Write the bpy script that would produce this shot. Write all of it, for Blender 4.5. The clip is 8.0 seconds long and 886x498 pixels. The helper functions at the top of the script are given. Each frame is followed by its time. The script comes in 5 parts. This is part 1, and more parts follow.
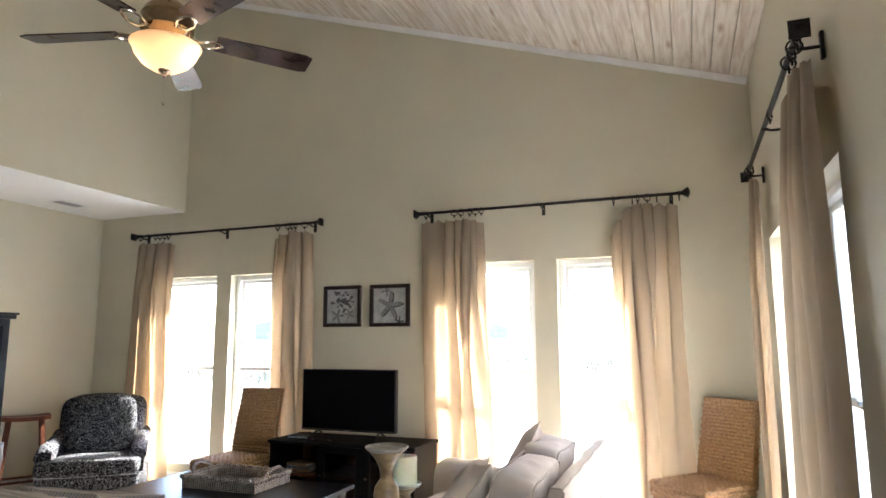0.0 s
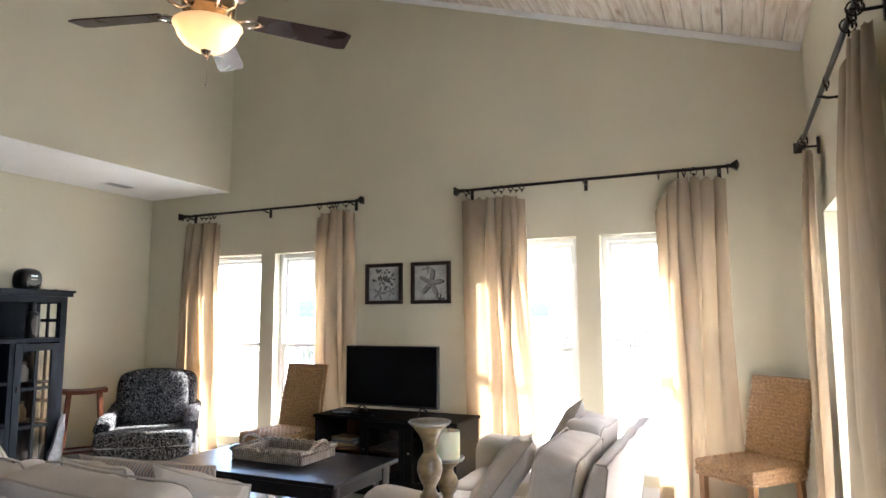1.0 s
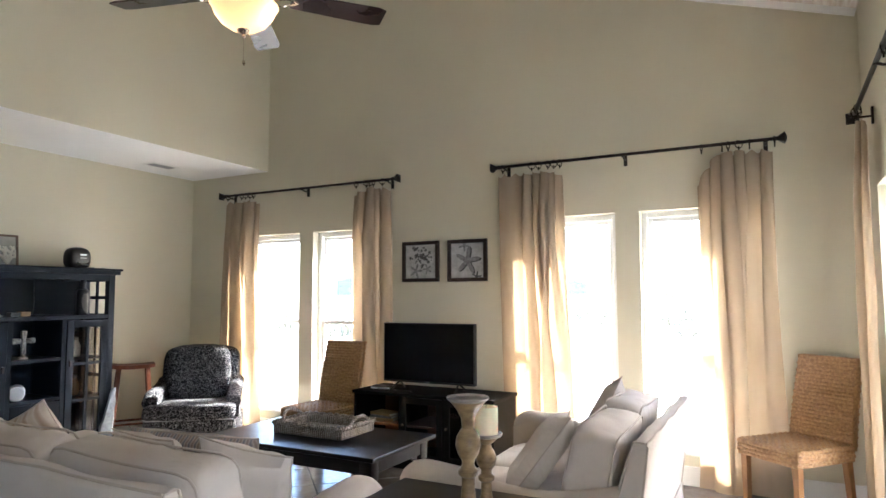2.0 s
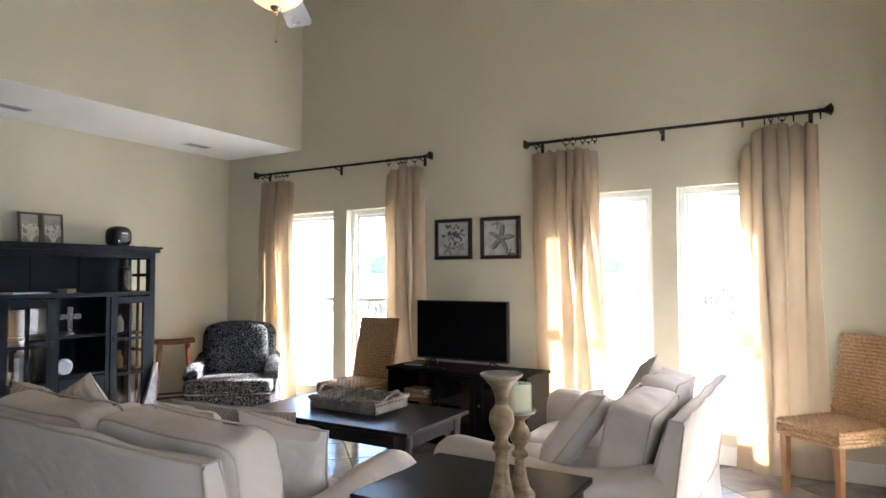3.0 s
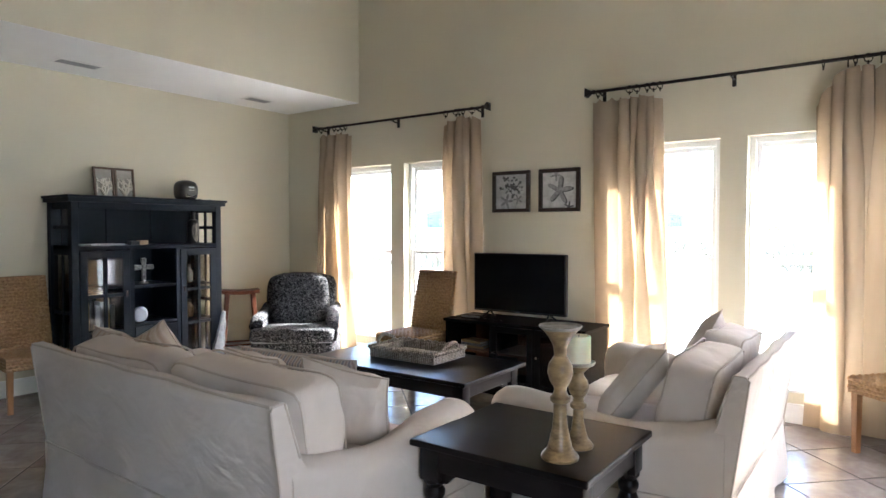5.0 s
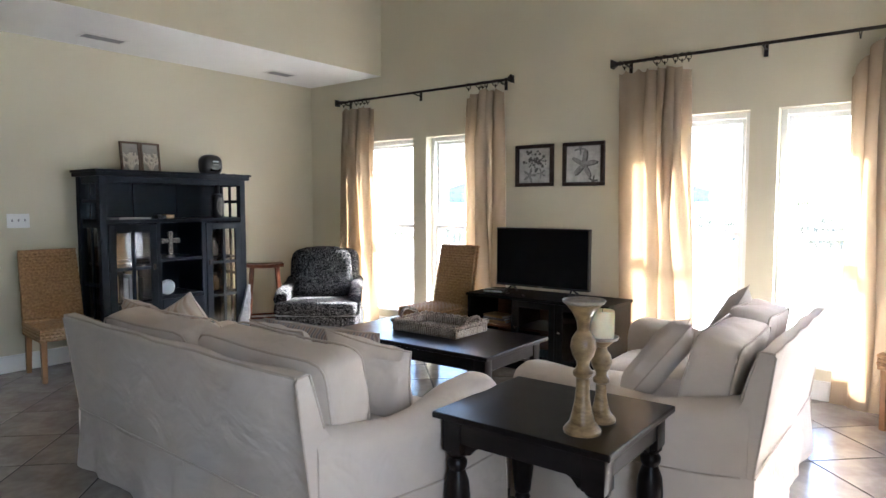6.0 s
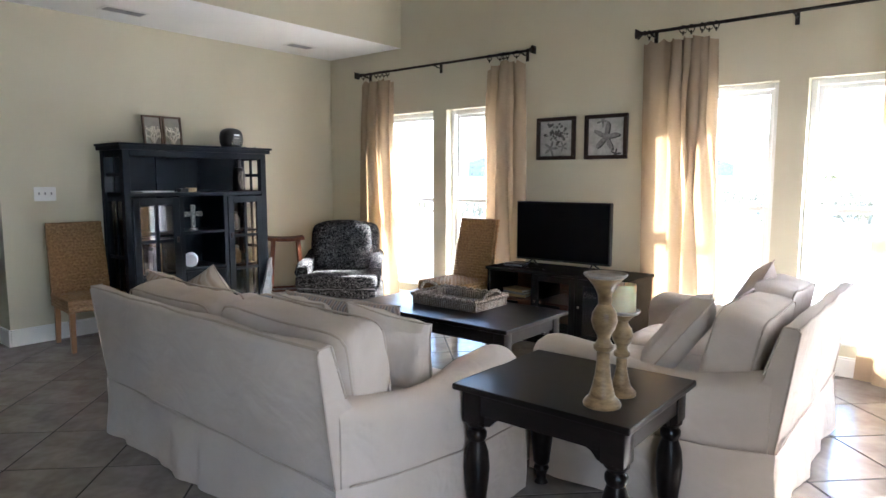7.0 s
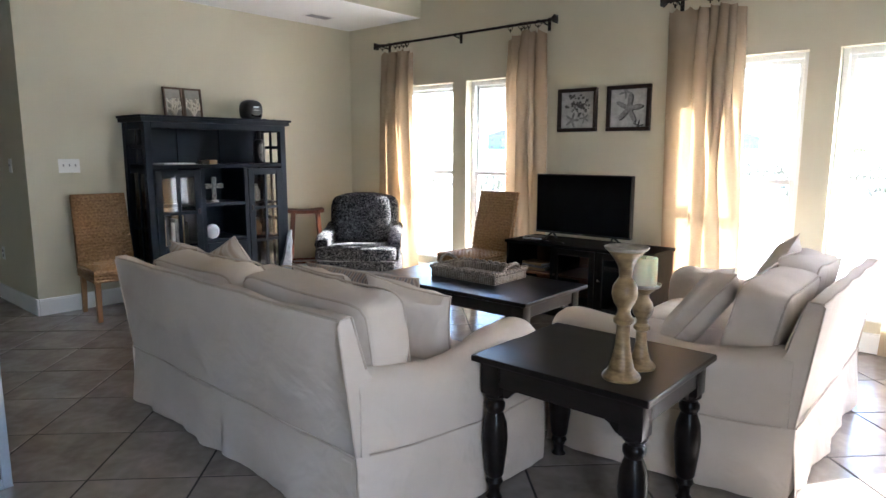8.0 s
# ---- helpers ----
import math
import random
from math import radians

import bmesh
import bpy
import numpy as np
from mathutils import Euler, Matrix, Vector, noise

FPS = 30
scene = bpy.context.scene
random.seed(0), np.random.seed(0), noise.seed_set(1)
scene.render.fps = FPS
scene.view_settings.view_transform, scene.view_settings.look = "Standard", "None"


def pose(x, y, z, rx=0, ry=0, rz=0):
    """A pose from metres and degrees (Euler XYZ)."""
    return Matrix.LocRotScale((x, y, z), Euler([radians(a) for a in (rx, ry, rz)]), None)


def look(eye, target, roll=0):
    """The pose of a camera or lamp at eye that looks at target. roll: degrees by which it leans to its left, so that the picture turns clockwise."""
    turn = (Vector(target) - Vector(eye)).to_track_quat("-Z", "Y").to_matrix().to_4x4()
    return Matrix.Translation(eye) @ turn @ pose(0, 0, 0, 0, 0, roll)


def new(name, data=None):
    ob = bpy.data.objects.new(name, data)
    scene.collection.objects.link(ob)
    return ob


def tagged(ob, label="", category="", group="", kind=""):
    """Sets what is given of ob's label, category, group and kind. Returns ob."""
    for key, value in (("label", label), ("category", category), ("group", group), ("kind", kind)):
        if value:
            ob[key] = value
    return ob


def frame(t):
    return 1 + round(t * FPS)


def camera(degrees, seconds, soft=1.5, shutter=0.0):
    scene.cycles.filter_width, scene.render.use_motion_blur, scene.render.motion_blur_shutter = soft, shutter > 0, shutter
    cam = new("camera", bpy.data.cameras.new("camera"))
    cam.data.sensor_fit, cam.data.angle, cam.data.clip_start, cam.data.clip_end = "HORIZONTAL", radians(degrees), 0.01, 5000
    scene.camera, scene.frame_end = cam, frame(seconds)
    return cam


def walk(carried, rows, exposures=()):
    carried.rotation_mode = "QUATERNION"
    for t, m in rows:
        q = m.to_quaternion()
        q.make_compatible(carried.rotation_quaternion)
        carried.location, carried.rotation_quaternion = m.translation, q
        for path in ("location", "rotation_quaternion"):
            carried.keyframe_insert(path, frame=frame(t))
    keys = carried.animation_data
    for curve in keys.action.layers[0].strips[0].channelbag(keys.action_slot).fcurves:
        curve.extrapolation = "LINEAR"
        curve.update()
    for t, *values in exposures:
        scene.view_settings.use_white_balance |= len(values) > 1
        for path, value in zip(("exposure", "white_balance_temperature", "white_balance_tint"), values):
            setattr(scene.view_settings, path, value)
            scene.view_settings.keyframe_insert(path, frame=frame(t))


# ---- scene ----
cam = camera(69.8, 8.0)
walk(cam, [
    (0.0, pose(0.000, 0.000, 1.395, 98.25, 0.23, 20.91)),
    (0.5, pose(-0.005, 0.006, 1.392, 97.27, 0.19, 22.78)),
    (1.0, pose(-0.009, 0.011, 1.389, 96.29, 0.21, 24.55)),
    (1.5, pose(-0.014, 0.016, 1.386, 95.32, 0.19, 26.23)),
    (3.0, pose(-0.027, 0.029, 1.378, 92.40, 0.13, 30.73)),
    (3.5, pose(-0.030, 0.032, 1.375, 91.40, 0.10, 32.14)),
    (4.0, pose(-0.034, 0.035, 1.373, 90.37, 0.09, 33.48)),
    (4.5, pose(-0.038, 0.037, 1.370, 89.34, 0.07, 34.70)),
    (6.0, pose(-0.048, 0.042, 1.363, 86.00, -0.02, 37.81)),
    (6.5, pose(-0.051, 0.043, 1.361, 84.84, -0.03, 38.71)),
    (7.0, pose(-0.054, 0.043, 1.358, 83.68, -0.03, 39.57)),
    (7.5, pose(-0.056, 0.043, 1.356, 82.49, -0.06, 40.42)),
    (8.0, pose(-0.059, 0.043, 1.354, 81.26, -0.08, 41.27)),
], exposures=[(0, 4.28, 5900, 12), (8, 4.2, 5720, 12)])

# ---------------- light ----------------
SUN_TO = Vector((0.74, 1.0, 1.20)).normalized()
world = bpy.data.worlds.new("sky_world")
scene.world = world
world.use_nodes = True
wn, wl = world.node_tree.nodes, world.node_tree.links
sky = wn.new("ShaderNodeTexSky")
sky.sky_type, sky.sun_disc = "NISHITA", False
sky.sun_elevation = math.asin(SUN_TO.z)
sky.sun_rotation = math.atan2(SUN_TO.x, SUN_TO.y)
wl.new(sky.outputs[0], wn["Background"].inputs[0])
wn["Background"].inputs[1].default_value = 0.15
sun = new("sun", bpy.data.lights.new("sun", "SUN"))
sun.data.energy, sun.data.angle, sun.data.color = 3.0, radians(0.53), (1.0, 0.95, 0.88)
sun.matrix_world = look(SUN_TO * 30, (0, 0, 0))
# fill lamp added in an unseen side opening, to brighten the room
YS = -6.5
lamp = new("unseen_side_fill", bpy.data.lights.new("unseen_side_fill", "AREA"))
lamp.data.shape, lamp.data.size, lamp.data.size_y = "RECTANGLE", 0.95, 1.8
lamp.data.energy, lamp.data.color = 1.1, (0.93, 0.96, 1.0)
lamp.matrix_world = look((0.55, 0.20, 1.3), (-3.0, 0.20, 1.3))

# ---------------- materials ----------------
def nodes_of(name):
    m = bpy.data.materials.new(name)
    m.use_nodes = True
    return m, m.node_tree.nodes, m.node_tree.links, m.node_tree.nodes["Principled BSDF"]


def mk(name, a, b, scale=4.0, rough=0.6, bump=0.15, fine=60.0, metal=0.0, stretch=(1, 1, 1), island=0.0, obrand=0.0, spec=0.5, dist=0.004, coat=0.0, wrinkle=0.0):
    """Two tones mixed by a broad and a fine noise, with relief from the fine one."""
    m, n, l, p = nodes_of(name)
    co = n.new("ShaderNodeTexCoord")
    mp = n.new("ShaderNodeMapping")
    mp.inputs["Scale"].default_value = stretch
    l.new(co.outputs["Object"], mp.inputs[0])
    big, small = n.new("ShaderNodeTexNoise"), n.new("ShaderNodeTexNoise")
    big.inputs["Scale"].default_value, small.inputs["Scale"].default_value = scale, fine
    big.inputs["Detail"].default_value, small.inputs["Detail"].default_value = 5, 4
    for t in (big, small):
        l.new(mp.outputs[0], t.inputs["Vector"])
    add = n.new("ShaderNodeMath"); add.operation = "MULTIPLY_ADD"
    l.new(small.outputs[0], add.inputs[0]); add.inputs[1].default_value = 0.35
    l.new(big.outputs[0], add.inputs[2])
    last = add.outputs[0]
    if island or obrand:
        src = n.new("ShaderNodeNewGeometry").outputs["Random Per Island"] if island else n.new("ShaderNodeObjectInfo").outputs["Random"]
        ad = n.new("ShaderNodeMath"); ad.operation = "MULTIPLY_ADD"
        l.new(src, ad.inputs[0]); ad.inputs[1].default_value = island or obrand
        l.new(last, ad.inputs[2]); last = ad.outputs[0]
    extra = (island or obrand) / 2
    ramp = n.new("ShaderNodeValToRGB")
    e = ramp.color_ramp.elements
    e[0].position, e[1].position = 0.45 + extra * 0.4, 0.9 + extra * 1.4
    e[0].color, e[1].color = (*a, 1), (*b, 1)
    l.new(last, ramp.inputs[0])
    l.new(ramp.outputs[0], p.inputs["Base Color"])
    rr = n.new("ShaderNodeMapRange")
    rr.inputs["To Min"].default_value, rr.inputs["To Max"].default_value = rough * 0.85, min(1, rough * 1.15)
    l.new(big.outputs[0], rr.inputs[0]); l.new(rr.outputs[0], p.inputs["Roughness"])
    bp = n.new("ShaderNodeBump")
    bp.inputs["Strength"].default_value, bp.inputs["Distance"].default_value = bump, dist
    l.new(small.outputs[0], bp.inputs["Height"]); l.new(bp.outputs[0], p.inputs["Normal"])
    if wrinkle:
        wv = n.new("ShaderNodeTexNoise"); wv.inputs["Scale"].default_value = 4.6; wv.inputs["Detail"].default_value = 3; wv.inputs["Distortion"].default_value = 0.5
        l.new(co.outputs["Object"], wv.inputs["Vector"])
        b2 = n.new("ShaderNodeBump"); b2.inputs["Strength"].default_value, b2.inputs["Distance"].default_value = wrinkle, 0.03
        l.new(wv.outputs[0], b2.inputs["Height"]); l.new(bp.outputs[0], b2.inputs["Normal"]); l.new(b2.outputs[0], p.inputs["Normal"])
    p.inputs["Metallic"].default_value = metal
    p.inputs["Specular IOR Level"].default_value = spec
    p.inputs["Coat Weight"].default_value = coat
    return m


M = {}
M["wall"] = mk("beige_wall_paint", (0.58, 0.54, 0.415), (0.625, 0.585, 0.45), 1.2, 0.55, 0.12, 220, dist=0.002, spec=0.35)
M["white"] = mk("white_trim_paint", (0.74, 0.74, 0.72), (0.82, 0.82, 0.80), 3, 0.4, 0.05, 120)
M["soffit"] = mk("white_ceiling_paint", (0.82, 0.82, 0.81), (0.87, 0.87, 0.86), 2, 0.7, 0.06, 160)
M["grout"] = mk("dark_grout", (0.010, 0.009, 0.008), (0.025, 0.021, 0.019), 6, 0.9, 0.3, 200)
M["tile"] = mk("ceramic_tile", (0.155, 0.130, 0.108), (0.29, 0.255, 0.225), 5.0, 0.22, 0.22, 22, obrand=0.12, dist=0.002)
M["tile_rest"] = mk("ceramic_tile_rest", (0.155, 0.130, 0.108), (0.29, 0.255, 0.225), 5.0, 0.22, 0.22, 22, island=0.12, dist=0.002)
M["sofa"] = mk("cream_slipcover_cotton", (0.545, 0.475, 0.405), (0.63, 0.555, 0.48), 2.5, 0.9, 0.35, 420, spec=0.15, dist=0.0015, wrinkle=0.8)
M["piping"] = mk("slipcover_piping", (0.44, 0.375, 0.31), (0.51, 0.44, 0.37), 8, 0.9, 0.3, 400, spec=0.1)
M["black_wood"] = mk("espresso_wood", (0.004, 0.003, 0.0028), (0.011, 0.008, 0.007), 3, 0.30, 0.05, 30, stretch=(1, 6, 6), spec=0.2)
M["navy"] = mk("black_navy_paint", (0.003, 0.0055, 0.010), (0.006, 0.010, 0.017), 3, 0.5, 0.06, 60, spec=0.16)
M["navy_back"] = mk("black_navy_board", (0.004, 0.007, 0.012), (0.008, 0.012, 0.019), 3, 0.55, 0.06, 60, spec=0.16)
M["leg_wood"] = mk("honey_wood", (0.22, 0.10, 0.035), (0.36, 0.18, 0.07), 4, 0.4, 0.1, 40, stretch=(6, 6, 1))
M["red_wood"] = mk("cherry_wood", (0.055, 0.017, 0.008), (0.12, 0.038, 0.016), 4, 0.5, 0.1, 40, stretch=(6, 6, 1), spec=0.2)
M["stand_in"] = mk("cherry_wood_inside", (0.10, 0.035, 0.015), (0.19, 0.075, 0.03), 4, 0.4, 0.1, 40, stretch=(1, 6, 6))
M["iron"] = mk("dark_bronze_iron", (0.010, 0.008, 0.007), (0.028, 0.022, 0.018), 9, 0.42, 0.2, 90, metal=0.6)
M["nickel"] = mk("polished_nickel", (0.55, 0.50, 0.44), (0.68, 0.63, 0.56), 5, 0.16, 0.02, 60, metal=1.0)
M["antique_brass"] = mk("dark_polished_brass", (0.20, 0.14, 0.08), (0.34, 0.25, 0.15), 5, 0.14, 0.02, 60, metal=1.0)
M["blade"] = mk("dark_walnut_blade", (0.022, 0.008, 0.007), (0.034, 0.013, 0.011), 5, 0.28, 0.05, 60)
M["plastic"] = mk("black_plastic", (0.006, 0.006, 0.007), (0.012, 0.012, 0.013), 4, 0.32, 0.05, 200)
M["stand_black"] = mk("matt_black_stain", (0.004, 0.0035, 0.003), (0.009, 0.008, 0.007), 3, 0.6, 0.08, 40, stretch=(1, 6, 6), spec=0.08)
M["screen"] = mk("dark_screen", (0.002, 0.002, 0.0025), (0.003, 0.003, 0.0035), 2, 0.22, 0.0, 50, spec=0.18)
M["candlewood"] = mk("distressed_gilded_wood", (0.10, 0.058, 0.022), (0.30, 0.205, 0.095), 14, 0.36, 0.35, 55, stretch=(1, 1, 2.5))
M["wax"] = mk("ivory_wax", (0.62, 0.58, 0.36), (0.74, 0.71, 0.50), 6, 0.5, 0.1, 60)
M["wax"].node_tree.nodes["Principled BSDF"].inputs["Subsurface Weight"].default_value = 0.4
M["wax"].node_tree.nodes["Principled BSDF"].inputs["Subsurface Scale"].default_value = 0.02
M["paper"] = mk("art_paper", (0.34, 0.34, 0.33), (0.54, 0.54, 0.53), 14, 0.8, 0.1, 60)
M["art_mid"] = mk("art_grey", (0.14, 0.14, 0.14), (0.30, 0.30, 0.30), 40, 0.8, 0.1, 90)
M["art_dark"] = mk("art_dark_grey", (0.035, 0.035, 0.035), (0.14, 0.14, 0.14), 60, 0.8, 0.1, 90)
M["frame"] = mk("dark_brown_frame", (0.016, 0.008, 0.006), (0.035, 0.018, 0.012), 5, 0.4, 0.1, 60)
M["bag"] = mk("grey_plastic_film", (0.16, 0.17, 0.18), (0.34, 0.36, 0.38), 18, 0.3, 0.8, 45)
M["linen"] = mk("pale_linen", (0.30, 0.28, 0.24), (0.38, 0.36, 0.31), 12, 0.9, 0.4, 220)
M["thin_frame"] = mk("weathered_brown_frame", (0.08, 0.05, 0.03), (0.17, 0.11, 0.07), 9, 0.6, 0.2, 60)
M["silver"] = mk("brushed_aluminium", (0.42, 0.47, 0.52), (0.55, 0.60, 0.65), 6, 0.35, 0.05, 90, metal=0.8)
M["towel"] = mk("white_terry", (0.68, 0.70, 0.76), (0.80, 0.82, 0.86), 8, 0.95, 0.7, 180)
M["sand"] = mk("pale_sand", (0.50, 0.45, 0.36), (0.64, 0.59, 0.49), 0.15, 0.95, 0.2, 3)
M["scrub"] = mk("dune_scrub", (0.05, 0.07, 0.03), (0.12, 0.13, 0.06), 0.5, 0.9, 0.3, 9)
M["dry_grass"] = mk("dry_beach_grass", (0.10, 0.10, 0.065), (0.19, 0.175, 0.12), 0.5, 0.9, 0.3, 9)
M["house_blue"] = mk("pale_blue_siding", (0.12, 0.20, 0.255), (0.15, 0.235, 0.29), 1, 0.7, 0.2, 8)
M["roof_grey"] = mk("grey_shingle", (0.10, 0.10, 0.105), (0.16, 0.16, 0.165), 1, 0.85, 0.2, 8)
M["box_tan"] = mk("tan_box_card", (0.36, 0.24, 0.12), (0.46, 0.33, 0.18), 9, 0.7, 0.1, 60)
M["pewter"] = mk("pewter_relief", (0.22, 0.20, 0.17), (0.42, 0.39, 0.34), 20, 0.45, 0.4, 60, metal=0.5)
M["mosaic"] = mk("silver_mosaic_chips", (0.015, 0.015, 0.015), (0.17, 0.165, 0.155), 60, 0.4, 0.6, 140, metal=0.3)
M["coralwhite"] = mk("cream_coral_relief", (0.60, 0.55, 0.44), (0.72, 0.68, 0.58), 12, 0.8, 0.3, 60)
M["copper_ret"] = mk("grey_vent_metal", (0.25, 0.25, 0.26), (0.34, 0.34, 0.35), 9, 0.5, 0.1, 80)


def pine():
    m, n, l, p = nodes_of("whitewashed_pine")
    co, geo = n.new("ShaderNodeTexCoord"), n.new("ShaderNodeNewGeometry")
    off = n.new("ShaderNodeVectorMath"); off.operation = "ADD"
    mul = n.new("ShaderNodeVectorMath"); mul.operation = "SCALE"
    comb = n.new("ShaderNodeCombineXYZ")
    for i in range(3):
        l.new(geo.outputs["Random Per Island"], comb.inputs[i])
    l.new(comb.outputs[0], mul.inputs[0]); mul.inputs["Scale"].default_value = 37.0
    l.new(co.outputs["Object"], off.inputs[0]); l.new(mul.outputs[0], off.inputs[1])
    mp = n.new("ShaderNodeMapping"); mp.inputs["Scale"].default_value = (9, 0.8, 9)
    l.new(off.outputs[0], mp.inputs[0])
    grain = n.new("ShaderNodeTexNoise"); grain.inputs["Scale"].default_value = 3.0; grain.inputs["Detail"].default_value = 8; grain.inputs["Distortion"].default_value = 0.6
    l.new(mp.outputs[0], grain.inputs["Vector"])
    mp2 = n.new("ShaderNodeMapping"); mp2.inputs["Scale"].default_value = (5.5, 1.8, 5.5)
    l.new(off.outputs[0], mp2.inputs[0])
    knot = n.new("ShaderNodeTexVoronoi"); knot.inputs["Scale"].default_value = 1.0
    l.new(mp2.outputs[0], knot.inputs["Vector"])
    kr = n.new("ShaderNodeValToRGB")
    kr.color_ramp.elements[0].position, kr.color_ramp.elements[1].position = 0.03, 0.17
    kr.color_ramp.elements[0].color, kr.color_ramp.elements[1].color = (1, 1, 1, 1), (0, 0, 0, 1)
    l.new(knot.outputs["Distance"], kr.inputs[0])
    base = n.new("ShaderNodeValToRGB")
    e = base.color_ramp.elements
    e[0].position, e[1].position = 0.32, 0.62
    e[0].color, e[1].color = (0.57, 0.48, 0.39, 1), (0.78, 0.73, 0.66, 1)
    l.new(grain.outputs[0], base.inputs[0])
    mix = n.new("ShaderNodeMixRGB"); mix.inputs[2].default_value = (0.33, 0.19, 0.09, 1)
    kf = n.new("ShaderNodeMath"); kf.operation = "MULTIPLY"; kf.inputs[1].default_value = 0.75
    l.new(kr.outputs[0], kf.inputs[0]); l.new(kf.outputs[0], mix.inputs[0]); l.new(base.outputs[0], mix.inputs[1])
    l.new(mix.outputs[0], p.inputs["Base Color"])
    bp = n.new("ShaderNodeBump"); bp.inputs["Strength"].default_value = 0.25; bp.inputs["Distance"].default_value = 0.003
    l.new(grain.outputs[0], bp.inputs["Height"]); l.new(bp.outputs[0], p.inputs["Normal"])
    p.inputs["Roughness"].default_value = 0.6
    return m


def woven(name, a, b, c, rows=62.0):
    """Rope weave: bulging rows crossed by strands that alternate."""
    m, n, l, p = nodes_of(name)
    co = n.new("ShaderNodeTexCoord")
    def wave(axis, scale, dist):
        w = n.new("ShaderNodeTexWave"); w.bands_direction = axis
        w.inputs["Scale"].default_value, w.inputs["Distortion"].default_value, w.inputs["Detail"].default_value = scale, dist, 2
        w.inputs["Detail Scale"].default_value = 3
        l.new(co.outputs["UV"], w.inputs["Vector"]); return w
    row, col = wave("Y", rows / 2.0, 1.6), wave("X", rows / 3.6, 3.0)
    mu = n.new("ShaderNodeMath"); mu.operation = "MULTIPLY"
    l.new(row.outputs["Fac"], mu.inputs[0]); l.new(col.outputs["Fac"], mu.inputs[1])
    nz = n.new("ShaderNodeTexNoise"); nz.inputs["Scale"].default_value = 26; nz.inputs["Detail"].default_value = 5
    l.new(co.outputs["Object"], nz.inputs["Vector"])
    ad = n.new("ShaderNodeMath"); ad.operation = "MULTIPLY_ADD"; ad.inputs[1].default_value = 0.9
    l.new(nz.outputs[0], ad.inputs[0]); l.new(mu.outputs[0], ad.inputs[2])
    rp = n.new("ShaderNodeValToRGB")
    rp.color_ramp.elements[0].position, rp.color_ramp.elements[1].position = 0.38, 1.0
    rp.color_ramp.elements[0].color, rp.color_ramp.elements[1].color = (*a, 1), (*c, 1)
    el = rp.color_ramp.elements.new(0.62); el.color = (*b, 1)
    l.new(ad.outputs[0], rp.inputs[0]); l.new(rp.outputs[0], p.inputs["Base Color"])
    bp = n.new("ShaderNodeBump"); bp.inputs["Strength"].default_value = 0.8; bp.inputs["Distance"].default_value = 0.008
    l.new(ad.outputs[0], bp.inputs["Height"]); l.new(bp.outputs[0], p.inputs["Normal"])
    p.inputs["Roughness"].default_value = 0.7
    return m


def damask():
    m, n, l, p = nodes_of("black_white_scroll_upholstery")
    co = n.new("ShaderNodeTexCoord")
    nz = n.new("ShaderNodeTexNoise"); nz.inputs["Scale"].default_value = 22; nz.inputs["Detail"].default_value = 1.5; nz.inputs["Distortion"].default_value = 2.2
    l.new(co.outputs["Object"], nz.inputs["Vector"])
    w = n.new("ShaderNodeMath"); w.operation = "MULTIPLY"; w.inputs[1].default_value = 30.0
    l.new(nz.outputs[0], w.inputs[0])
    s = n.new("ShaderNodeMath"); s.operation = "SINE"; l.new(w.outputs[0], s.inputs[0])
    rp = n.new("ShaderNodeValToRGB")
    rp.color_ramp.elements[0].position, rp.color_ramp.elements[1].position = 0.6, 1.0
    rp.color_ramp.elements[0].color, rp.color_ramp.elements[1].color = (0.004, 0.004, 0.005, 1), (0.20, 0.196, 0.19, 1)
    l.new(s.outputs[0], rp.inputs[0]); l.new(rp.outputs[0], p.inputs["Base Color"])
    f = n.new("ShaderNodeTexNoise"); f.inputs["Scale"].default_value = 350
    l.new(co.outputs["Object"], f.inputs["Vector"])
    bp = n.new("ShaderNodeBump"); bp.inputs["Strength"].default_value = 0.4; bp.inputs["Distance"].default_value = 0.002
    l.new(f.outputs[0], bp.inputs["Height"]); l.new(bp.outputs[0], p.inputs["Normal"])
    p.inputs["Roughness"].default_value = 0.9
    p.inputs["Specular IOR Level"].default_value = 0.2
    return m


def stripes(name, a, b, c, scale):
    m, n, l, p = nodes_of(name)
    co = n.new("ShaderNodeTexCoord")
    w = n.new("ShaderNodeTexWave"); w.bands_direction = "X"; w.inputs["Scale"].default_value = scale; w.inputs["Distortion"].default_value = 1.5
    w.inputs["Detail Scale"].default_value = 0.6
    l.new(co.outputs["Object"], w.inputs["Vector"])
    rp = n.new("ShaderNodeValToRGB")
    rp.color_ramp.elements[0].color, rp.color_ramp.elements[1].color = (*a, 1), (*c, 1)
    el = rp.color_ramp.elements.new(0.5); el.color = (*b, 1)
    l.new(w.outputs["Fac"], rp.inputs[0]); l.new(rp.outputs[0], p.inputs["Base Color"])
    p.inputs["Roughness"].default_value = 0.9
    return m


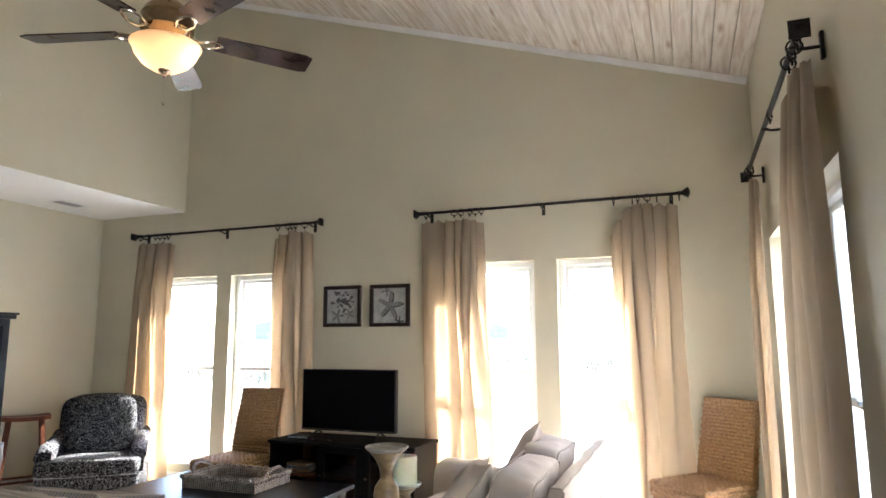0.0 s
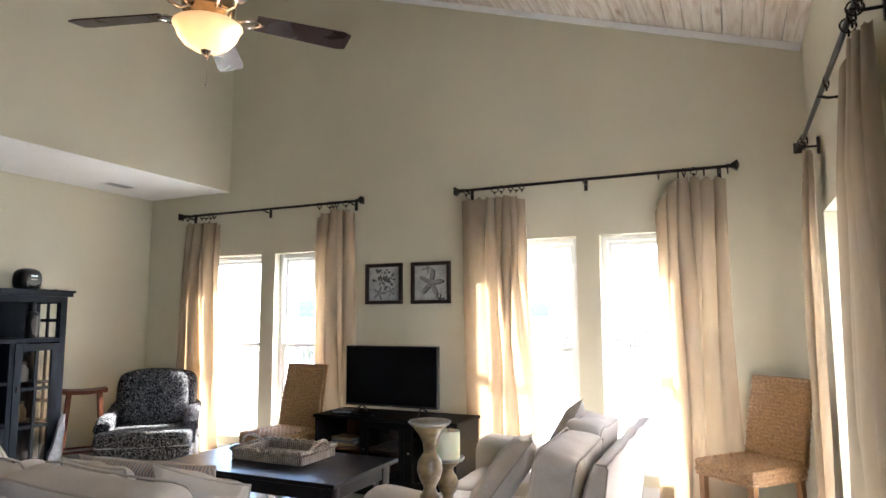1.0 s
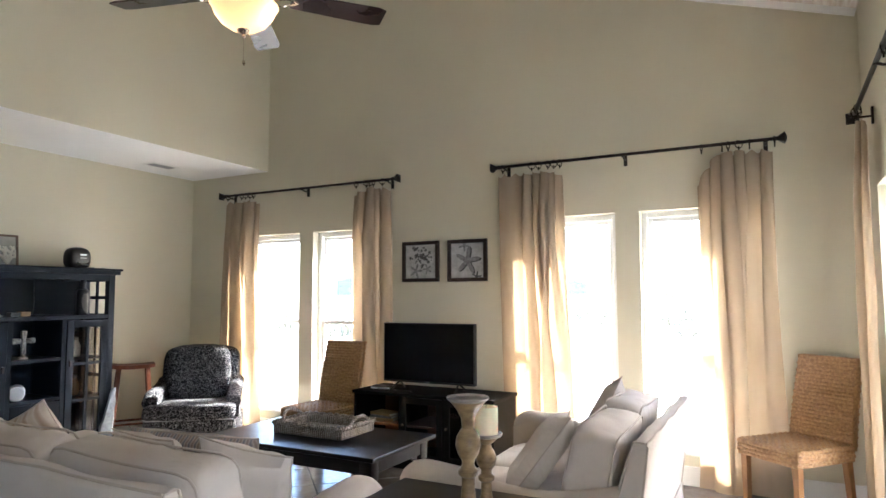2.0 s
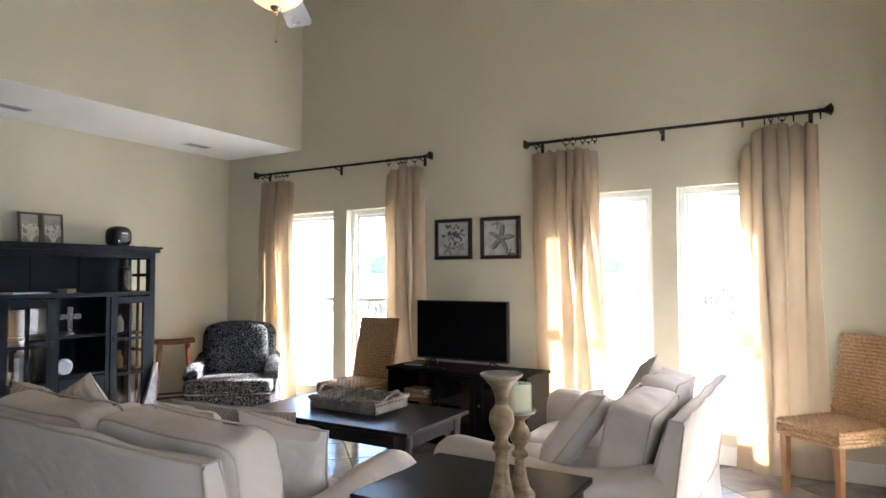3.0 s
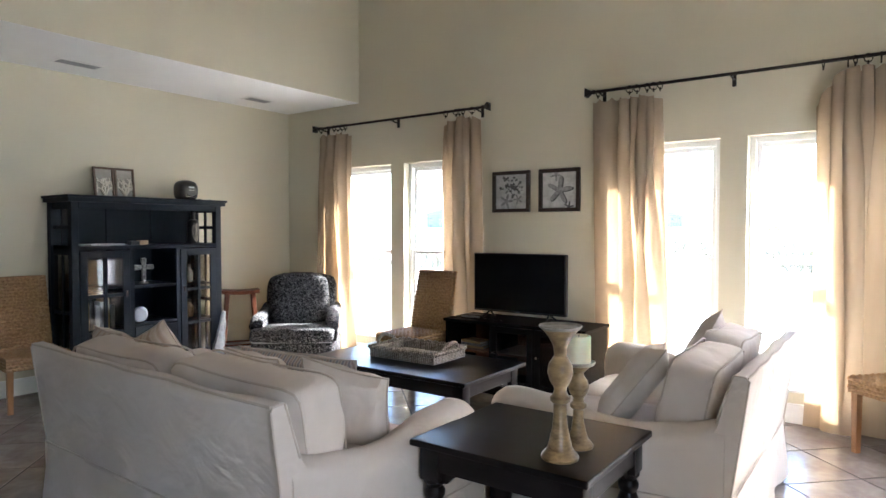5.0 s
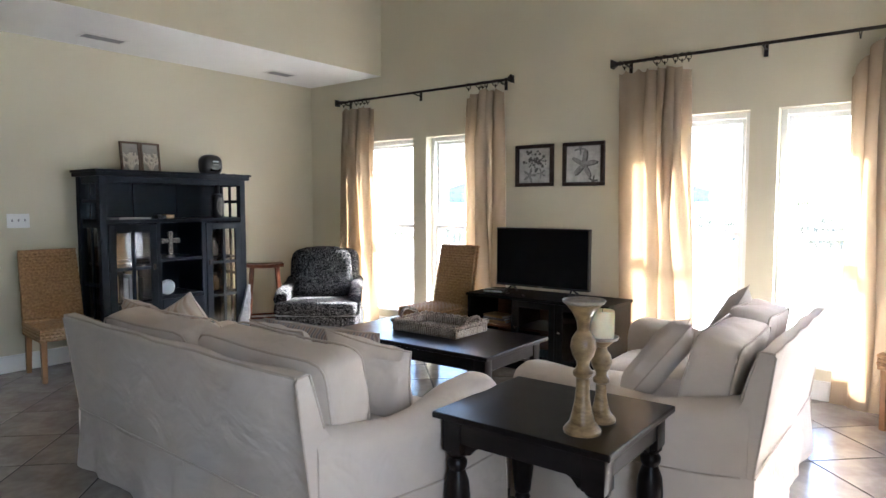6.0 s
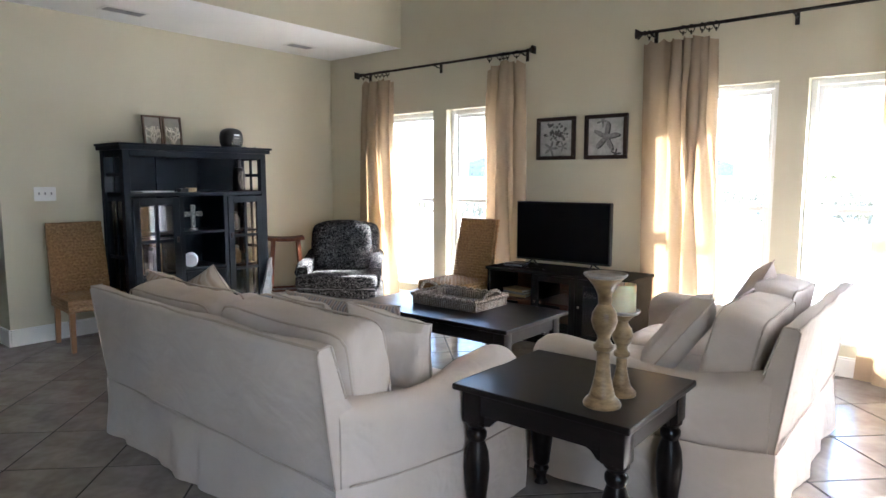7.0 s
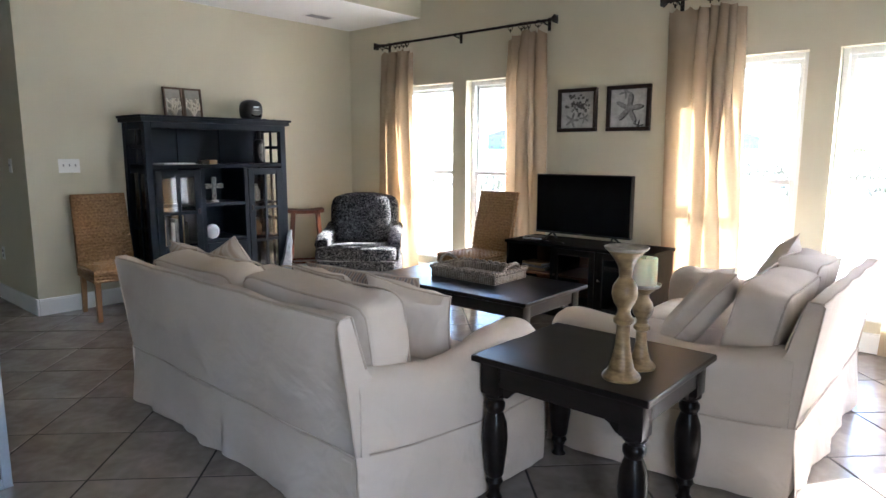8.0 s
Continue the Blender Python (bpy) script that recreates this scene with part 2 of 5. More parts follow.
def cloth():
    m, n, l, p = nodes_of("tan_curtain_cloth")
    co = n.new("ShaderNodeTexCoord")
    nz = n.new("ShaderNodeTexNoise"); nz.inputs["Scale"].default_value = 2.0; nz.inputs["Detail"].default_value = 6
    mp = n.new("ShaderNodeMapping"); mp.inputs["Scale"].default_value = (5, 5, 0.6)
    l.new(co.outputs["Object"], mp.inputs[0]); l.new(mp.outputs[0], nz.inputs["Vector"])
    rp = n.new("ShaderNodeValToRGB")
    rp.color_ramp.elements[0].position, rp.color_ramp.elements[1].position = 0.3, 0.7
    rp.color_ramp.elements[0].color, rp.color_ramp.elements[1].color = (0.27, 0.225, 0.172, 1), (0.34, 0.288, 0.225, 1)
    l.new(nz.outputs[0], rp.inputs[0]); l.new(rp.outputs[0], p.inputs["Base Color"])
    p.inputs["Roughness"].default_value = 0.9; p.inputs["Specular IOR Level"].default_value = 0.15
    f = n.new("ShaderNodeTexNoise"); f.inputs["Scale"].default_value = 300
    l.new(co.outputs["Object"], f.inputs["Vector"])
    bp = n.new("ShaderNodeBump"); bp.inputs["Strength"].default_value = 0.3; bp.inputs["Distance"].default_value = 0.002
    l.new(f.outputs[0], bp.inputs["Height"]); l.new(bp.outputs[0], p.inputs["Normal"])
    tr = n.new("ShaderNodeBsdfTranslucent"); tr.inputs["Color"].default_value = (0.68, 0.46, 0.25, 1)
    mx = n.new("ShaderNodeMixShader"); mx.inputs[0].default_value = 0.20
    l.new(p.outputs[0], mx.inputs[1]); l.new(tr.outputs[0], mx.inputs[2])
    l.new(mx.outputs[0], n["Material Output"].inputs["Surface"])
    return m


def glass(name, rough=0.0):
    m, n, l, p = nodes_of(name)
    p.inputs["Transmission Weight"].default_value = 1.0
    p.inputs["Roughness"].default_value = rough
    p.inputs["IOR"].default_value = 1.45
    return m


def frosted():
    m, n, l, p = nodes_of("frosted_amber_glass")
    tr = n.new("ShaderNodeBsdfTranslucent"); tr.inputs["Color"].default_value = (0.95, 0.80, 0.62, 1)
    p.inputs["Base Color"].default_value = (0.85, 0.72, 0.52, 1); p.inputs["Roughness"].default_value = 0.25
    mx = n.new("ShaderNodeMixShader"); mx.inputs[0].default_value = 0.65
    l.new(p.outputs[0], mx.inputs[1]); l.new(tr.outputs[0], mx.inputs[2])
    l.new(mx.outputs[0], n["Material Output"].inputs["Surface"])
    return m


def glow(name, color, strength):
    m, n, l, p = nodes_of(name)
    p.inputs["Emission Color"].default_value = (*color, 1); p.inputs["Emission Strength"].default_value = strength
    return m


M["pine"], M["damask"], M["cloth"], M["glass"], M["frosted"] = pine(), damask(), cloth(), glass("clear_glass"), frosted()
M["woven"] = mk("banana_rope_weave", (0.24, 0.125, 0.052), (0.42, 0.255, 0.12), 55, 0.6, 0.6, 190, dist=0.003)
M["wicker"] = woven("grey_brown_wicker", (0.13, 0.095, 0.07), (0.32, 0.26, 0.20), (0.52, 0.46, 0.39), 70.0)
M["stripe"] = stripes("striped_pillow_cloth", (0.30, 0.22, 0.19), (0.46, 0.40, 0.34), (0.22, 0.20, 0.21), 9)
M["ikat"] = stripes("cream_rust_pillow_cloth", (0.46, 0.39, 0.31), (0.50, 0.43, 0.35), (0.36, 0.27, 0.20), 5)
M["bulb"] = glow("warm_bulb", (1.0, 0.78, 0.55), 3.2)

# ---------------- mesh helpers ----------------
def part(name, bm, material, parent=None, label="", smooth=False):
    me = bpy.data.meshes.new(name)
    bm.normal_update()
    bm.to_mesh(me)
    bm.free()
    me.materials.append(M[material])
    if smooth:
        me.shade_smooth()
        me.set_sharp_from_angle(angle=radians(40))
    ob = new(name, me)
    if parent:
        ob.parent = parent
    if label:
        ob["label"] = label
    return ob


def thing(name, label, category, m=None, group=""):
    ob = new(name)
    ob.empty_display_size = 0.1
    if m:
        ob.matrix_world = m
    return tagged(ob, label, category, group)


def box(bm, x0, x1, y0, y1, z0, z1, bevel=0.0, m=None, seg=2):
    mat = Matrix.LocRotScale(((x0 + x1) / 2, (y0 + y1) / 2, (z0 + z1) / 2), None, (abs(x1 - x0), abs(y1 - y0), abs(z1 - z0)))
    vs = bmesh.ops.create_cube(bm, size=1, matrix=(m @ mat) if m else mat)["verts"]
    if bevel:
        es = list({e for v in vs for e in v.link_edges})
        bmesh.ops.bevel(bm, geom=es, offset=bevel, segments=seg, affect="EDGES", profile=0.5)
    return bm


def B(*a, **k):
    return box(bmesh.new(), *a, **k)


def lathe(bm, prof, m=None, n=24):
    """A turned form from (radius, height) pairs."""
    m = m or Matrix()
    rings = [[bm.verts.new(m @ Vector((r * math.cos(2 * math.pi * i / n), r * math.sin(2 * math.pi * i / n), z))) for i in range(n)] for r, z in prof]
    for a, b in zip(rings, rings[1:]):
        for i in range(n):
            bm.faces.new((a[i], a[(i + 1) % n], b[(i + 1) % n], b[i]))
    bm.faces.new(list(reversed(rings[0]))), bm.faces.new(rings[-1])
    return bm


def tube(bm, pts, r, n=8, closed=False):
    """A round bar along points."""
    pts = [Vector(p) for p in pts]
    rings = []
    up = Vector((0.01, 0.02, 1))
    for i, p in enumerate(pts):
        a = pts[i - 1] if (i or closed) else p
        b = pts[(i + 1) % len(pts)] if (i < len(pts) - 1 or closed) else p
        d = (b - a).normalized()
        s = d.cross(up if abs(d.z) < 0.95 else Vector((1, 0.01, 0))).normalized()
        t = s.cross(d)
        rings.append([bm.verts.new(p + (s * math.cos(2 * math.pi * k / n) + t * math.sin(2 * math.pi * k / n)) * r) for k in range(n)])
    pairs = list(zip(rings, rings[1:])) + ([(rings[-1], rings[0])] if closed else [])
    for a, b in pairs:
        for k in range(n):
            bm.faces.new((a[k], a[(k + 1) % n], b[(k + 1) % n], b[k]))
    if not closed:
        bm.faces.new(list(reversed(rings[0]))), bm.faces.new(rings[-1])
    return bm


def prism(bm, poly, z0, z1, m=None):
    m = m or Matrix()
    lo = [bm.verts.new(m @ Vector((x, y, z0))) for x, y in poly]
    hi = [bm.verts.new(m @ Vector((x, y, z1))) for x, y in poly]
    n = len(poly)
    bm.faces.new(list(reversed(lo))), bm.faces.new(hi)
    for i in range(n):
        bm.faces.new((lo[i], lo[(i + 1) % n], hi[(i + 1) % n], hi[i]))
    return bm


def cushion(bm, w, d, h, e=4.5, sag=0.0, seed=0, crease=0.006, m=None, cuts=9):
    """A soft block: a rounded box with small creases."""
    m = m or Matrix()
    c = bmesh.ops.create_cube(bm, size=2)["verts"]
    bmesh.ops.subdivide_edges(bm, edges=list({ed for v in c for ed in v.link_edges}), cuts=cuts, use_grid_fill=True)
    for v in bm.verts:
        if v.tag:
            continue
        p = v.co
        k = (abs(p.x) ** e + abs(p.y) ** e + abs(p.z) ** e) ** (-1 / e)
        q = p * k
        bulge = 1 + 0.10 * (1 - min(1, q.x ** 2)) * (1 - min(1, q.y ** 2))
        r = Vector((q.x * w / 2, q.y * d / 2, q.z * h / 2 * bulge))
        f = noise.noise(Vector((r.x * 5 + seed, r.y * 5, r.z * 5))) + 0.5 * noise.noise(Vector((r.x * 13 + seed, r.y * 13, r.z * 13)))
        r += q.normalized() * f * crease * 2.2
        r.z -= sag * (1 - q.x ** 2) * (1 if q.z > 0 else 0)
        v.co = m @ r
        v.tag = True
    return bm


def pillow(bm, w, h, t, seed=0, m=None, n=14):
    """A knife-edge pillow with pointed corners."""
    m = m or Matrix()
    grid = {}
    for side in (1, -1):
        for i in range(n + 1):
            for j in range(n + 1):
                u, v = 2 * i / n - 1, 2 * j / n - 1
                edge = i in (0, n) or j in (0, n)
                if edge and side < 0:
                    grid[side, i, j] = grid[1, i, j]; continue
                z = 0 if edge else side * t / 2 * ((1 - u ** 4) * (1 - v ** 4)) ** 0.55
                pin = 1 - 0.09 * (1 - abs(u) ** 2) * abs(v) ** 3
                pin2 = 1 - 0.09 * (1 - abs(v) ** 2) * abs(u) ** 3
                z += 0.011 * noise.noise(Vector((u * 2.5 + seed, v * 2.5, side * 3))) + 0.006 * noise.noise(Vector((u * 7 + seed, v * 7, side * 3)))
                grid[side, i, j] = bm.verts.new(m @ Vector((u * w / 2 * pin2, v * h / 2 * pin, z)))
    for side in (1, -1):
        for i in range(n):
            for j in range(n):
                q = [grid[side, i, j], grid[side, i + 1, j], grid[side, i + 1, j + 1], grid[side, i, j + 1]]
                bm.faces.new(q if side > 0 else list(reversed(q)))
    return bm


def uv_box(ob, s=1.0):
    """Box-wise texture coordinates in metres."""
    me = ob.data
    uv = me.uv_layers.new(name="UVMap")
    for poly in me.polygons:
        nx, ny, nz = (abs(c) for c in poly.normal)
        for li in poly.loop_indices:
            c = me.vertices[me.loops[li].vertex_index].co
            uv.data[li].uv = ((c.x, c.y) if nz >= max(nx, ny) else (c.y, c.z) if nx > ny else (c.x, c.z))
    return ob

# ---------------- the shell ----------------
XE, XW, YN, XH, YH = 0.53, -5.947, 5.10, -8.4, 1.69   # east, west, window wall, hall end, hall wall
SOFF_X, SOFF_Z, EAVE, SLOPE = -4.81, 2.73, 3.355, 0.332
WT = 0.17
HEAD, SILL = 2.05, 0.22


def roof_z(x):
    return EAVE + SLOPE * (XE - x)


def wall(name, axis, at, out, a0, a1, top, openings, label, sloped=False):
    """A wall with thickness from `at` to `at + out`, cut by openings (a0, a1, z0, z1)."""
    bm = bmesh.new()
    us = sorted({a0, a1, *[o[0] for o in openings], *[o[1] for o in openings]})
    zs = sorted({0.0, top, *[o[2] for o in openings], *[o[3] for o in openings]})
    for u0, u1 in zip(us, us[1:]):
        for z0, z1 in zip(zs, zs[1:]):
            um, zm = (u0 + u1) / 2, (z0 + z1) / 2
            if any(o[0] < um < o[1] and o[2] < zm < o[3] for o in openings):
                continue
            lo, hi = sorted((at, at + out))
            if axis == "x":
                box(bm, u0, u1, lo, hi, z0, z1)
            else:
                box(bm, lo, hi, u0, u1, z0, z1)
    bmesh.ops.remove_doubles(bm, verts=bm.verts, dist=0.0005)
    seen = {}
    for f in bm.faces:
        seen.setdefault(tuple(round(c, 3) for c in f.calc_center_median()), []).append(f)
    bmesh.ops.delete(bm, geom=[f for fs in seen.values() if len(fs) > 1 for f in fs], context="FACES")
    if sloped:
        no = Vector((SLOPE, 0, 1)).normalized()
        bmesh.ops.bisect_plane(bm, geom=bm.verts[:] + bm.edges[:] + bm.faces[:], plane_co=(XE, 0, EAVE + 0.10), plane_no=no, clear_outer=True)
    ob = part(name, bm, "wall")
    return tagged(ob, label, "wall", kind="structure")


WIN_N = [(-5.13, -4.364), (-4.188, -3.30), (-1.91, -1.147), (-0.960, -0.08)]
WIN_E = [(2.52, 3.42), (3.63, 4.58)]
# extra opening out of view, added only to let in fill light
WIN_FILL = [(-0.30, 0.70)]
wall("wall_north", "x", YN, WT, XW - WT, XE + WT, 5.6, [(a, b, SILL, HEAD) for a, b in WIN_N], "tall beige painted gable wall with four window openings", True)
wall("wall_east", "y", XE, WT, YS, YN - 0.002, 3.45, [(a, b, SILL, HEAD) for a, b in WIN_E + WIN_FILL], "beige painted wall with two window openings and an added unseen one")
wall("wall_west", "y", XW, -WT, YH, YN - 0.002, 2.9, [], "beige painted wall under a low white soffit")
wall("wall_hall", "x", YH + 0.001, WT, XH, XW - WT - 0.002, 2.9, [], "dim beige hall wall")
wall("wall_hall_end", "y", XH, -WT, YS, YH + WT, 2.9, [], "plain beige hall end wall")
wall("wall_south", "x", YS, -WT, XH - WT, XE + WT, 5.6, [], "plain beige wall behind the sitting area", True)
tagged(part("wall_gable_west", B(SOFF_X - 0.12, SOFF_X, YS, YN - 0.002, SOFF_Z + 0.003, 5.3), "wall"), "upper beige wall above the white soffit", "wall", kind="structure")
tagged(part("ceiling_low", box(B(XH, SOFF_X - 0.121, YS, YN - 0.003, SOFF_Z, SOFF_Z + 0.14), SOFF_X - 0.121, SOFF_X - 0.001, YS, YN - 0.003, SOFF_Z, SOFF_Z + 0.002), "soffit"), "flat white painted low ceiling", "ceiling", kind="structure")

# unseen outside wall, added to block sun from the near east curtain
tagged(part("added_shade_wall", B(0.92, 3.4, 3.55, 3.75, -0.75, 3.3), "white"), "plain pale unseen wall added to shade the near east window", "wall", kind="structure")

# vaulted plank ceiling: boards run along the eave
bm = bmesh.new()
ang = math.atan(SLOPE)
step, run = 0.138, (XE - SOFF_X) / math.cos(ang)
rnd = random.Random(4)
k = 0
while k * step < run + 0.1:
    cuts = [YS, YS + rnd.uniform(1.8, 4.2), rnd.uniform(0.4, 3.2), YN - 0.004]
    for y0, y1 in zip(cuts, cuts[1:]):
        m = Matrix.Translation((XE, 0, EAVE)) @ Matrix.Rotation(ang, 4, "Y")
        box(bm, -(k + 1) * step + 0.0035, -k * step, y0 + 0.0015, y1 - 0.0015, 0.0, 0.018, 0.005, m, 1)
    k += 1
tagged(part("ceiling", bm, "pine"), "vaulted ceiling of whitewashed knotty pine boards", "ceiling", kind="structure")
m = Matrix.Translation((XE, 0, EAVE)) @ Matrix.Rotation(ang, 4, "Y")
tagged(part("roof_deck", B(-run - 0.3, 0.6, YS - 0.3, YN + 0.5, 0.05, 0.12, m=m), "roof_grey"), "grey roof deck above the boards", "roof", kind="structure")
tagged(part("trim", B(-run, 0.0, YN - 0.026, YN - 0.004, -0.055, -0.002, 0.004, m), "soffit"), "whitewashed edge board under the sloping ceiling", "trim", kind="structure")


# baseboards
def baseboard(x0, x1, y0, y1):
    bm = B(x0, x1, y0, y1, 0.0, 0.125, 0.003)
    box(bm, x0, x1, y0, y1, 0.125, 0.14, 0.004)
    tagged(part("baseboard", bm, "white"), "white painted tall baseboard along the wall", "baseboard", kind="structure")


baseboard(XW + 0.016, XE - 0.016, YN - 0.018, YN - 0.002)
baseboard(XW + 0.001, XW + 0.017, YH + 0.0, YN - 0.02)
baseboard(XE - 0.017, XE - 0.001, YS, YN - 0.02)
baseboard(XH, XW + 0.017, YH - 0.017, YH - 0.001)


# windows: single-hung vinyl units set to the outside of the opening
def window(no, m, w, h):
    """Local x along the wall, y to the outside, z up from the sill."""
    win = thing("window_%d" % no, "white vinyl single-hung window in a plain drywall opening", "window", m)
    win["kind"] = "structure"
    bm = bmesh.new()
    f, y0, y1 = 0.045, 0.085, 0.15
    for x0, x1, z0, z1 in ((0.002, f, 0.002, h - 0.002), (w - f, w - 0.002, 0.002, h - 0.002), (f, w - f, 0.002, f), (f, w - f, h - f, h - 0.002)):
        box(bm, x0, x1, y0, y1, z0, z1, 0.004, seg=1)
    fr = part("window_frame", bm, "white", win)
    mid = h * 0.5
    for name, z0, z1, dy in (("upper_sash", mid - 0.02, h - f, 0.03), ("lower_sash", f, mid + 0.02, 0.0)):
        bm = bmesh.new()
        s, a, b = 0.035, y0 + 0.008 + dy, y0 + 0.030 + dy
        for x0, x1, c0, c1 in ((f, f + s, z0, z1), (w - f - s, w - f, z0, z1), (f + s, w - f - s, z0, z0 + s), (f + s, w - f - s, z1 - s, z1)):
            box(bm, x0, x1, a, b, c0, c1, 0.003, seg=1)
        sash = part(name, bm, "white", win)
        pane = part("pane", B(f + s, w - f - s, a + 0.008, a + 0.012, z0 + s, z1 - s), "glass", sash)
        pane.visible_shadow = False
    part("sash_lock", B(w / 2 - 0.03, w / 2 + 0.03, y0 - 0.012, y0 + 0.008, mid + 0.0, mid + 0.022, 0.004), "white", win)
    part("window_sill", B(0.002, w - 0.002, -0.02, y0, -0.002, 0.022, 0.005), "white", win)
    return win


n = 1
for a, b in WIN_N:
    window(n, pose(a, YN, SILL), b - a, HEAD - SILL); n += 1
# the last unit here fills the added, unseen opening
for a, b in WIN_E + WIN_FILL:
    window(n, pose(XE, b, SILL, 0, 0, -90), b - a, HEAD - SILL); n += 1

# ---------------- outside ----------------
g = bmesh.new()
bmesh.ops.create_grid(g, x_segments=40, y_segments=40, size=2500)
for v in g.verts:
    v.co.z = -0.75 + (0.25 * noise.noise(v.co * 0.004) if v.co.length > 120 else 0)
tagged(part("ground", g, "sand"), "pale sunlit sand and dune ground", "ground", kind="structure")


def beach_house(x, y, w, d, h, rz, material):
    hs = thing("beach_house", "distant pale blue beach house raised on stilts", "house", pose(x, y, -0.75, 0, 0, rz), "distant houses")
    bm = B(-w / 2, w / 2, -d / 2, d / 2, 3.0, 3.0 + h)
    part("wall", bm, material, hs)
    part("roof", prism(bmesh.new(), [(-w * 0.56, 0), (w * 0.56, 0), (0, h * 0.45)], -d * 0.56, d * 0.56, Matrix.Translation((0, 0, 3.0 + h)) @ Matrix.Rotation(radians(90), 4, "X")), "roof_grey", hs)
    for i in range(4):
        for j in range(2):
            part("window", B(-w / 2 + w * (i + 0.3) / 4, -w / 2 + w * (i + 0.7) / 4, -d / 2 - 0.08, -d / 2 + 0.02, 3.8 + j * h / 2, 5.3 + j * h / 2), "roof_grey", hs)
    for i in range(4):
        part("stilt", B(-w / 2 + 0.2 + i * (w - 0.6) / 3, -w / 2 + 0.5 + i * (w - 0.6) / 3, -d / 2, -d / 2 + 0.3, 0, 3.0), "white", hs)
    part("balcony", B(-w / 2, w / 2, -d / 2 - 2.0, -d / 2 - 0.02, 3.0, 3.25), "white", hs)


beach_house(-215, 300, 20, 14, 8, 30, "house_blue")
beach_house(-92, 318, 13, 9, 5.5, 8, "house_blue")


def shrub(x, y, s, seed):
    r = random.Random(seed)
    t = thing("shrub", "distant low windblown dune shrub", "shrub", pose(x, y, -0.75), "dune shrubs")
    bm = bmesh.new()
    lathe(bm, [(0.16 * s, 0), (0.10 * s, s), (0.05 * s, 1.7 * s)], n=7)
    part("trunk", bm, "leg_wood", t)
    bm = bmesh.new()
    for i in range(260):
        c = Vector((r.gauss(0, 0.75), r.gauss(0, 0.75), 1.7 + r.gauss(0, 0.45))) * s
        q = Euler((r.uniform(0, 6), r.uniform(0, 6), r.uniform(0, 6))).to_matrix()
        l = 0.22 * s
        vs = [bm.verts.new(c + q @ Vector(p) * l) for p in ((-1, 0, 0), (0, -0.4, 0.1), (1, 0, 0), (0, 0.4, 0.1))]
        bm.faces.new(vs)
    part("crown", bm, "scrub", t)


shrub(-31.5, 215, 1.5, 3)
shrub(-42, 236, 1.1, 5)

# dry beach grass on the flat in front of the dunes
r = random.Random(77)
bm = bmesh.new()
for i in range(1500):
    dist = r.uniform(34, 110)
    az = r.uniform(-0.12, 1.0) + 0.03 * math.sin(dist)
    if noise.noise(Vector((az * 9, dist * 0.12, 0))) < -0.05:
        continue
    c = Vector((-dist * math.sin(az), dist * math.cos(az), -0.75))
    tall = r.uniform(0.25, 0.6)
    for k in range(5):
        a = r.uniform(0, 6.28)
        side = Vector((math.cos(a), math.sin(a), 0)) * 0.10
        tip = Vector((r.gauss(0, 0.3), r.gauss(0, 0.3), 1)) * tall
        base = c + Vector((r.gauss(0, 0.5), r.gauss(0, 0.3), 0))
        vs = [bm.verts.new(p) for p in (base - side, base + side, base + side * 0.3 + tip, base - side * 0.3 + tip)]
        bm.faces.new(vs)
tagged(part("beach_grass", bm, "dry_grass"), "thin dry beach grass on pale sand", "grass", kind="stuff")

